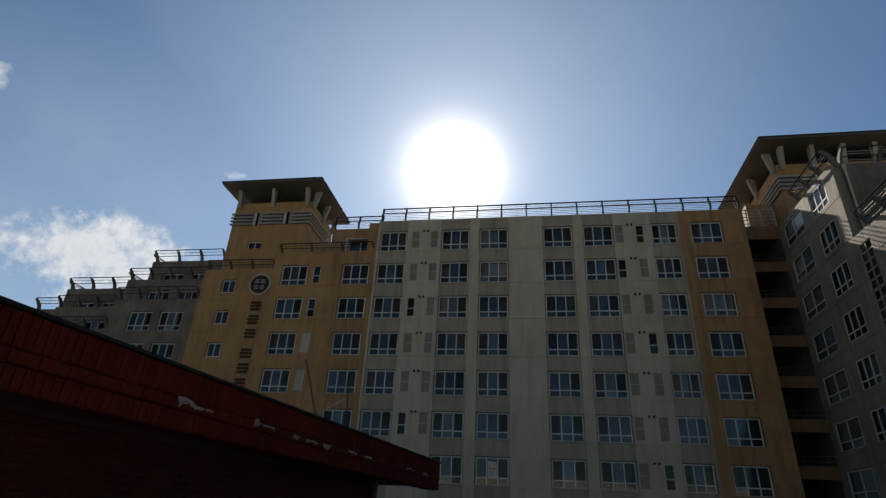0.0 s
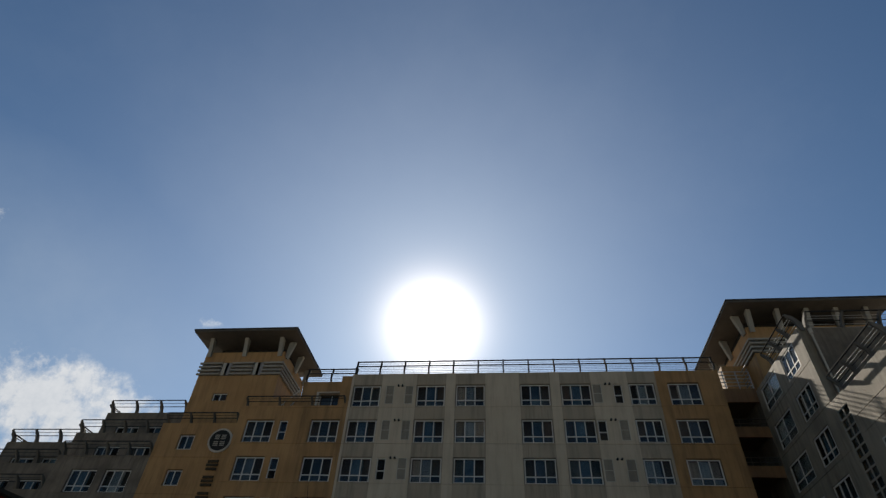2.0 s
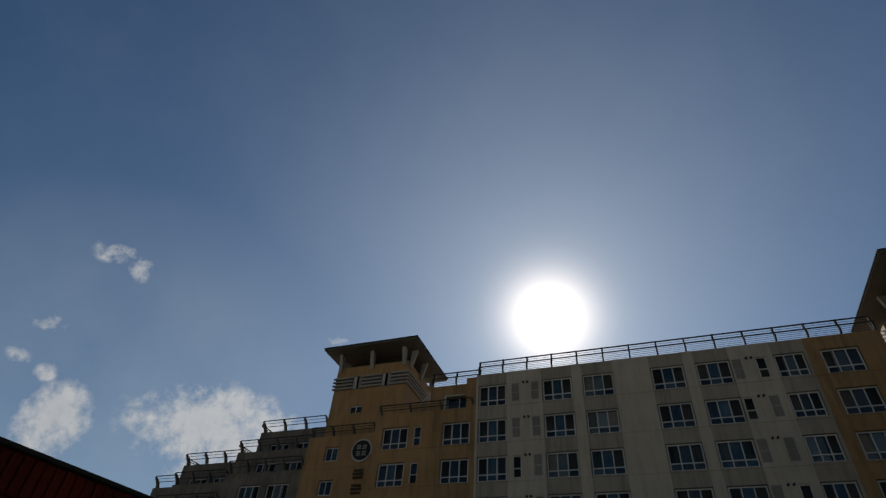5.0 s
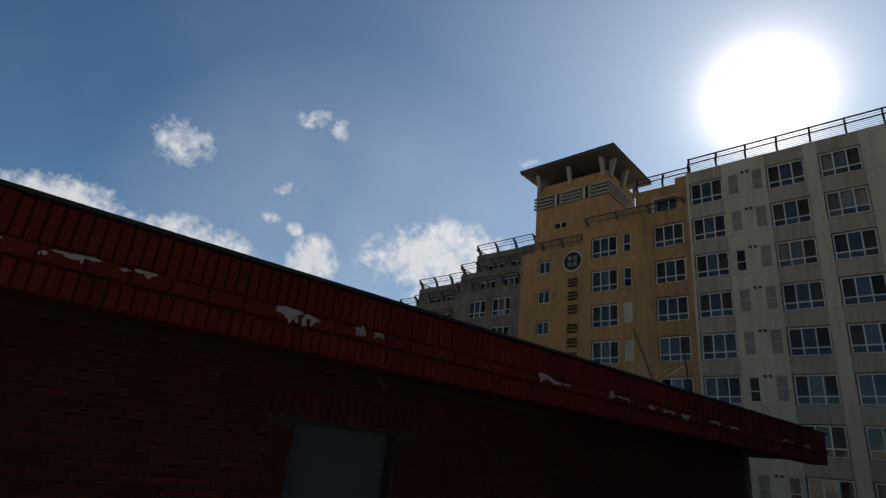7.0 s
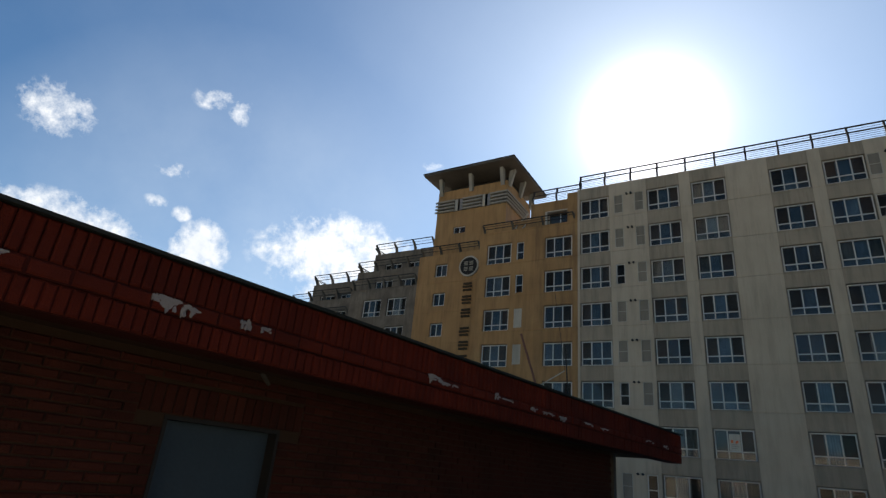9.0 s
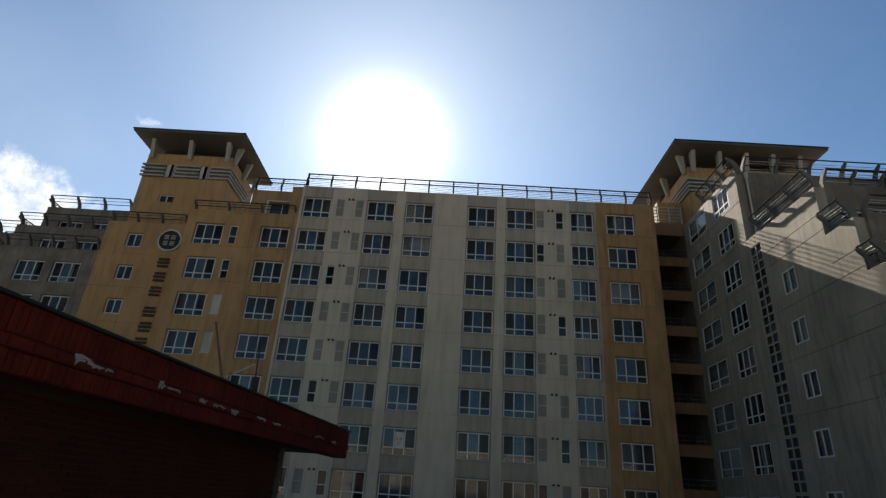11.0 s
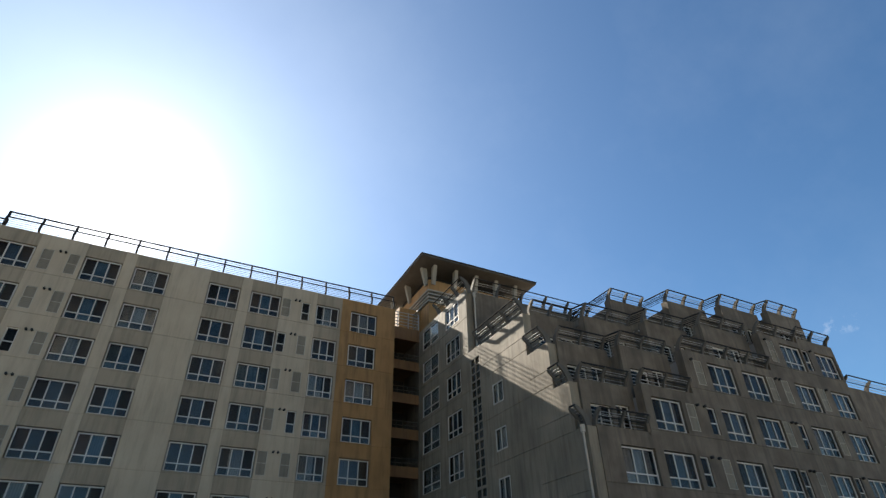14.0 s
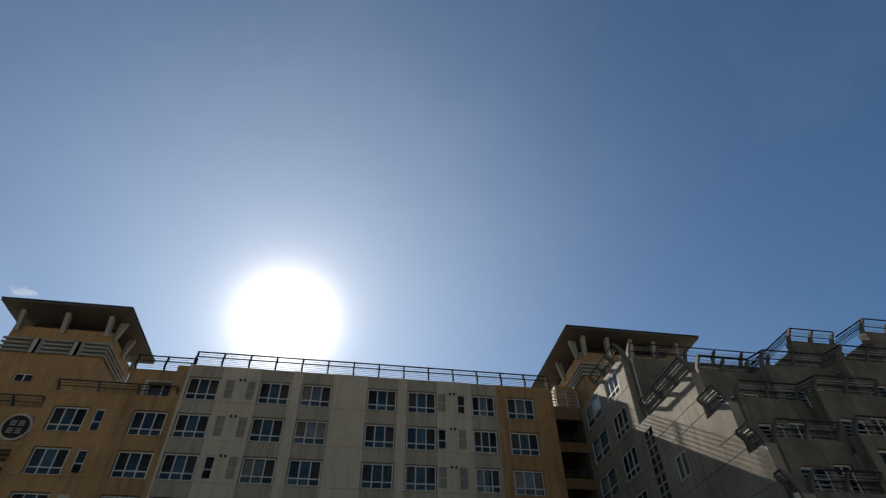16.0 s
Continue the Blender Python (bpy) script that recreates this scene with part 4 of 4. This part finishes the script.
for a, b in (((18.27, 20.95, 7.6), (18.27, 20.95, BOTTOM)), ((18.95, 31.38, 20.5), (18.95, 31.38, 16.0))):
    ob = thing("drainpipe", "pale drainpipe clamped to the grey wall", "pipe", "drainpipes", (a[0], a[1], EYE))
    bm = bmesh.new()
    rod(bm, (0, 0, b[2] - EYE), (0, 0, a[2] - EYE), 0.06, 8)
    part("pipe", bm, PALE, ob)
    bm = bmesh.new()
    rod(bm, (0, 0, a[2] - EYE), (0, 0, a[2] + 0.35 - EYE), 0.12, 8)
    part("hopper", bm, PALE, ob)

# ---- sunlit houses that close the yard behind the camera ----
for x0, x1, y, h in ((-46, -14, -24, 7.5), (-13.5, 12, -27, 8.0), (12.5, 48, -44, 8.5)):
    ob = thing("opposite_house", "plain cream rendered house facing the slab", "house", "houses across the yard")
    block("wall", ob, x0, x1, y - 9, y, BOTTOM, h, CREAM)
    block("roof", ob, x0 - 0.2, x1 + 0.2, y - 9.2, y + 0.2, h, h + 0.25, PALE)

# ---- red brick annex beside the camera ----
H = radians(8.5)
AX = Matrix(((math.sin(H), -math.cos(H), 0, 0), (math.cos(H), math.sin(H), 0, 0), (0, 0, 1, 0), (0, 0, 0, 1)))  # along, away to the left, up
annex = thing("brick_annex", "low red brick building with deep brick fascia and flat roof", "house")
annex.matrix_world = AX


def abox(name, a0, a1, d0, d1, z0, z1, mat, label="", parent=None):
    bm = bmesh.new()
    box(bm, a0, a1, d0, d1, z0, z1)
    return part(name, bm, mat, parent or annex, label)


F0, W0, TIP, END, FT, FB = 3.25, 4.0, 10.45, 9.2, 1.01, 0.548
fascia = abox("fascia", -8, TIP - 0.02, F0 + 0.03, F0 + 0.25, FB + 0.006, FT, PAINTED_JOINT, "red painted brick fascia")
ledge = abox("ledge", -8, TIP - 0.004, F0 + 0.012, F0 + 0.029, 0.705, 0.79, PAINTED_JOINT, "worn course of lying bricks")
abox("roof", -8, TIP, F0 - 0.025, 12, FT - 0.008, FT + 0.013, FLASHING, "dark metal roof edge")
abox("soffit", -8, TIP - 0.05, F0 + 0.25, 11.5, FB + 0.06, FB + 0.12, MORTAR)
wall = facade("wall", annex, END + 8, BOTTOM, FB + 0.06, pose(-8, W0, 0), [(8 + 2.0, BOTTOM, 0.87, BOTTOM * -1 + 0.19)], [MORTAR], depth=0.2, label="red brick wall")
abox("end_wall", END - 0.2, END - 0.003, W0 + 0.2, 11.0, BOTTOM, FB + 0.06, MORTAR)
abox("corner_trim", END + 0.002, END + 0.1, W0 - 0.05, W0 + 0.1, BOTTOM, FB + 0.05, SOFFIT, "dark corner strip")
door = abox("door", 2.0, 2.87, W0 + 0.1, W0 + 0.15, BOTTOM, 0.19, DOOR, "blue-grey steel door")
abox("door_frame", 1.975, 2.0, W0 - 0.01, W0 + 0.16, BOTTOM, 0.19, DARK_AND_SHADE, parent=door)
abox("door_frame", 2.87, 2.895, W0 - 0.01, W0 + 0.16, BOTTOM, 0.19, DARK_AND_SHADE, parent=door)
abox("door_frame", 1.975, 2.895, W0 - 0.01, W0 + 0.16, 0.19, 0.215, DARK_AND_SHADE, parent=door)


# peeled spots of bare plaster on the fascia: along, height, half length, half height
for a, z, hl, hh in ((1.46, 0.78, 0.13, 0.035), (1.52, 0.74, 0.09, 0.05), (1.6, 0.755, 0.07, 0.035), (1.97, 0.765, 0.05, 0.04), (2.12, 0.765, 0.04, 0.028), (3.85, 0.765, 0.16, 0.045), (4.05, 0.75, 0.12, 0.02),
                     (4.78, 0.77, 0.06, 0.045), (5.0, 0.765, 0.12, 0.015), (5.5, 0.75, 0.1, 0.03), (5.8, 0.745, 0.16, 0.02), (6.15, 0.74, 0.1, 0.04), (6.9, 0.755, 0.22, 0.02), (7.3, 0.75, 0.18, 0.02),
                     (8.9, 0.76, 0.2, 0.02), (9.6, 0.75, 0.15, 0.03), (0.62, 0.77, 0.1, 0.02), (0.3, 0.76, 0.16, 0.03), (-0.1, 0.77, 0.2, 0.015)):
    bm = bmesh.new()
    lobes = [(dice.uniform(-0.7, 0.7) * hl, dice.uniform(-0.25, 0.5) * hh, hl * dice.uniform(0.2, 0.5), hh * dice.uniform(0.2, 0.45)) for k in range(6)]
    lobes += [(dice.uniform(-0.8, 0.8) * hl, -dice.uniform(0.2, 0.7) * hh, dice.uniform(0.006, 0.014), hh * dice.uniform(0.3, 0.7)) for k in range(4)]
    for k_lobe, (da, dz, la, lz) in enumerate(lobes):
        n = 18
        raw = [dice.uniform(0.5, 1.2) for k in range(n)]
        pts = []
        for k in range(n):
            w = k * 2 * math.pi / n
            j = 0.2 * raw[k - 1] + 0.6 * raw[k] + 0.2 * raw[(k + 1) % n]
            pts.append((a + da + la * math.cos(w) * j, z + dz + lz * math.sin(w) * j))
        prism(bm, pts, Matrix(((1, 0, 0, 0), (0, 0, -1, F0 + 0.0), (0, 1, 0, EYE), (0, 0, 0, 1))), 0.0, 0.003 + 0.0006 * k_lobe)
    part("peeled_spot", bm, WHITEWASH, fascia, "spot of bare plaster in the red paint")


def brick_mesh(lx, ly, lz, b=0.006):
    bm = bmesh.new()
    box(bm, 0, lx, 0, ly, -EYE, lz - EYE)
    front = [e for e in bm.edges if all(v.co.y < 1e-6 for v in e.verts)]
    bmesh.ops.bevel(bm, geom=front, offset=b, segments=1, affect="EDGES")
    return bm


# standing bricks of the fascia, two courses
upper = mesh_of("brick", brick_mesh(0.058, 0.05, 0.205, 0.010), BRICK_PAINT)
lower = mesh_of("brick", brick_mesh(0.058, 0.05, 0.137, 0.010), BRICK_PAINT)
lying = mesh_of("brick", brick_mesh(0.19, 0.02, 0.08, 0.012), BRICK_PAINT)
far = bmesh.new()
a = -2.6
while a < TIP - 0.07:
    up, dn = F0 + 0.004 + dice.uniform(-0.004, 0.004), F0 + 0.014 + dice.uniform(-0.004, 0.004)
    if 0.0 < a < 6.2 or a > TIP - 0.6:
        share("brick", upper, fascia, pose(a, up, 0.793 + EYE))
        share("brick", lower, fascia, pose(a + 0.02, dn, 0.56 + EYE))
    else:
        box(far, a, a + 0.058, up, up + 0.05, 0.793, 0.998)
        box(far, a + 0.02, a + 0.078, dn, dn + 0.05, 0.56, 0.697)
    a += 0.0632
tagged(part("brickwork", far, BRICK_PAINT, fascia), kind="stuff")
a = -2.6
while a < TIP - 0.2:
    share("brick", lying, ledge, pose(a, F0 + 0.0 + dice.uniform(-0.003, 0.003), 0.708 + EYE))
    a += 0.2
bm = bmesh.new()
prism(bm, [(2.60, 0.60 + EYE), (2.625, 0.615 + EYE), (2.70, 0.54 + EYE), (2.685, 0.525 + EYE)], Matrix(((1, 0, 0, 0), (0, 0, -1, W0 - 0.03), (0, 1, 0, 0), (0, 0, 0, 1))), 0.0, 0.02)
part("wall_clip", bm, SOFFIT, annex, "small slanting metal clip under the eaves")
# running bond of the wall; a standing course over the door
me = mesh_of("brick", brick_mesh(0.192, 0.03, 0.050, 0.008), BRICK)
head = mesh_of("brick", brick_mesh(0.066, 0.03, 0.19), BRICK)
spots, bits = [], []
for row in range(41):
    z = 0.505 - 0.0600 * row
    a = -3.0 + (0.1 if row % 2 else 0.0)
    while a < END - 0.19:
        cut = (1.78, 3.09) if 0.19 < z + 0.05 and z < 0.42 else (1.97, 2.9) if z < 0.22 else None
        if cut is None or a + 0.192 < cut[0] or a > cut[1]:
            spots.append((a, z))
        else:
            for q0, q1 in ((a, min(a + 0.192, cut[0])), (max(a, cut[1]), a + 0.192)):
                if q1 - q0 > 0.02:
                    bits.append((q0, q1, z))
        a += 0.2
for k in range(17):
    share("brick", head, wall, pose(8 + 1.79 + k * 0.0765, -0.016, 0.225 + EYE))
near = [q for q in spots if 0.4 < q[0] < 6.0 and q[1] > -0.5]
near.sort(key=lambda q: abs(q[0] - 2.4))
near = set(near[:280])
rest = bmesh.new()
for a, z in spots:
    if (a, z) in near:
        share("brick", me, wall, pose(8 + a, -0.014 + dice.uniform(-0.003, 0.003), z + EYE))
    else:
        d = dice.uniform(-0.004, 0.003)
        box(rest, 8 + a, 8 + a + 0.19, -0.014 + d, 0.003, z, z + 0.050)
for q0, q1, z in bits:
    box(rest, 8 + q0, 8 + q1, -0.014, 0.003, z, z + 0.050)
tagged(part("brickwork", rest, BRICK, wall), kind="stuff")

# ---- mast and crane arm beyond the annex ----
mast = thing("crane_arm", "rusty red lattice arm and pale strut beyond the annex", "crane", at=(-12.0, 30.0, EYE))
for nm, p, q, r, mat in (("arm", (-0.95, 0, 8.2), (0.2, 0, 4.8), 0.065, RUST), ("strut", (0.3, 0, 5.2), (1.72, 0, 6.0), 0.035, PALE), ("mast", (1.75, 0, 7.4), (1.95, 0, 4.0), 0.035, DARKSTEEL), ("cable", (1.1, 0, 10.6), (1.74, 0, 6.0), 0.012, DARKSTEEL)):
    bm = bmesh.new()
    rod(bm, (p[0], p[1], p[2] - EYE), (q[0], q[1], q[2] - EYE), r)
    part(nm, bm, mat, mast)
bm = bmesh.new()
rod(bm, (1.95, 0, 4.05 - EYE), (1.95, 0, BOTTOM - EYE), 0.12, 8)
part("pole", bm, DARKSTEEL, mast)

# ---- plastered yard wall building ----
low = thing("plastered_shed", "low grey plastered building with metal coping", "house")
low.matrix_world = pose(6.88, 4.15, 0, 0, 0, -23.3)
bm = bmesh.new()
box(bm, 0.08, 6.0, -12.0, -0.08, BOTTOM, 0.33)
box(bm, 0.095, 6.0, -12.0, -0.095, 0.33, 0.345)
box(bm, 0.08, 6.0, -12.0, -0.08, 0.345, 0.82)
part("wall", bm, PLASTER, low, "grey stained plaster wall")
# dark strip that paints the shade on the coping's underside
bm = bmesh.new()
box(bm, 0.04, 6.0, -12.0, -0.04, 0.82, 0.875)
part("fascia", bm, SOFFIT, low, "strip under the coping, coloured dark for its shade")
bm = bmesh.new()
box(bm, 0.0, 6.06, -12.06, 0.0, 0.875, 0.9)
bmesh.ops.bevel(bm, geom=bm.edges[:], offset=0.008, segments=1, affect="EDGES")
part("coping", bm, SLAT, low, "pale metal coping")
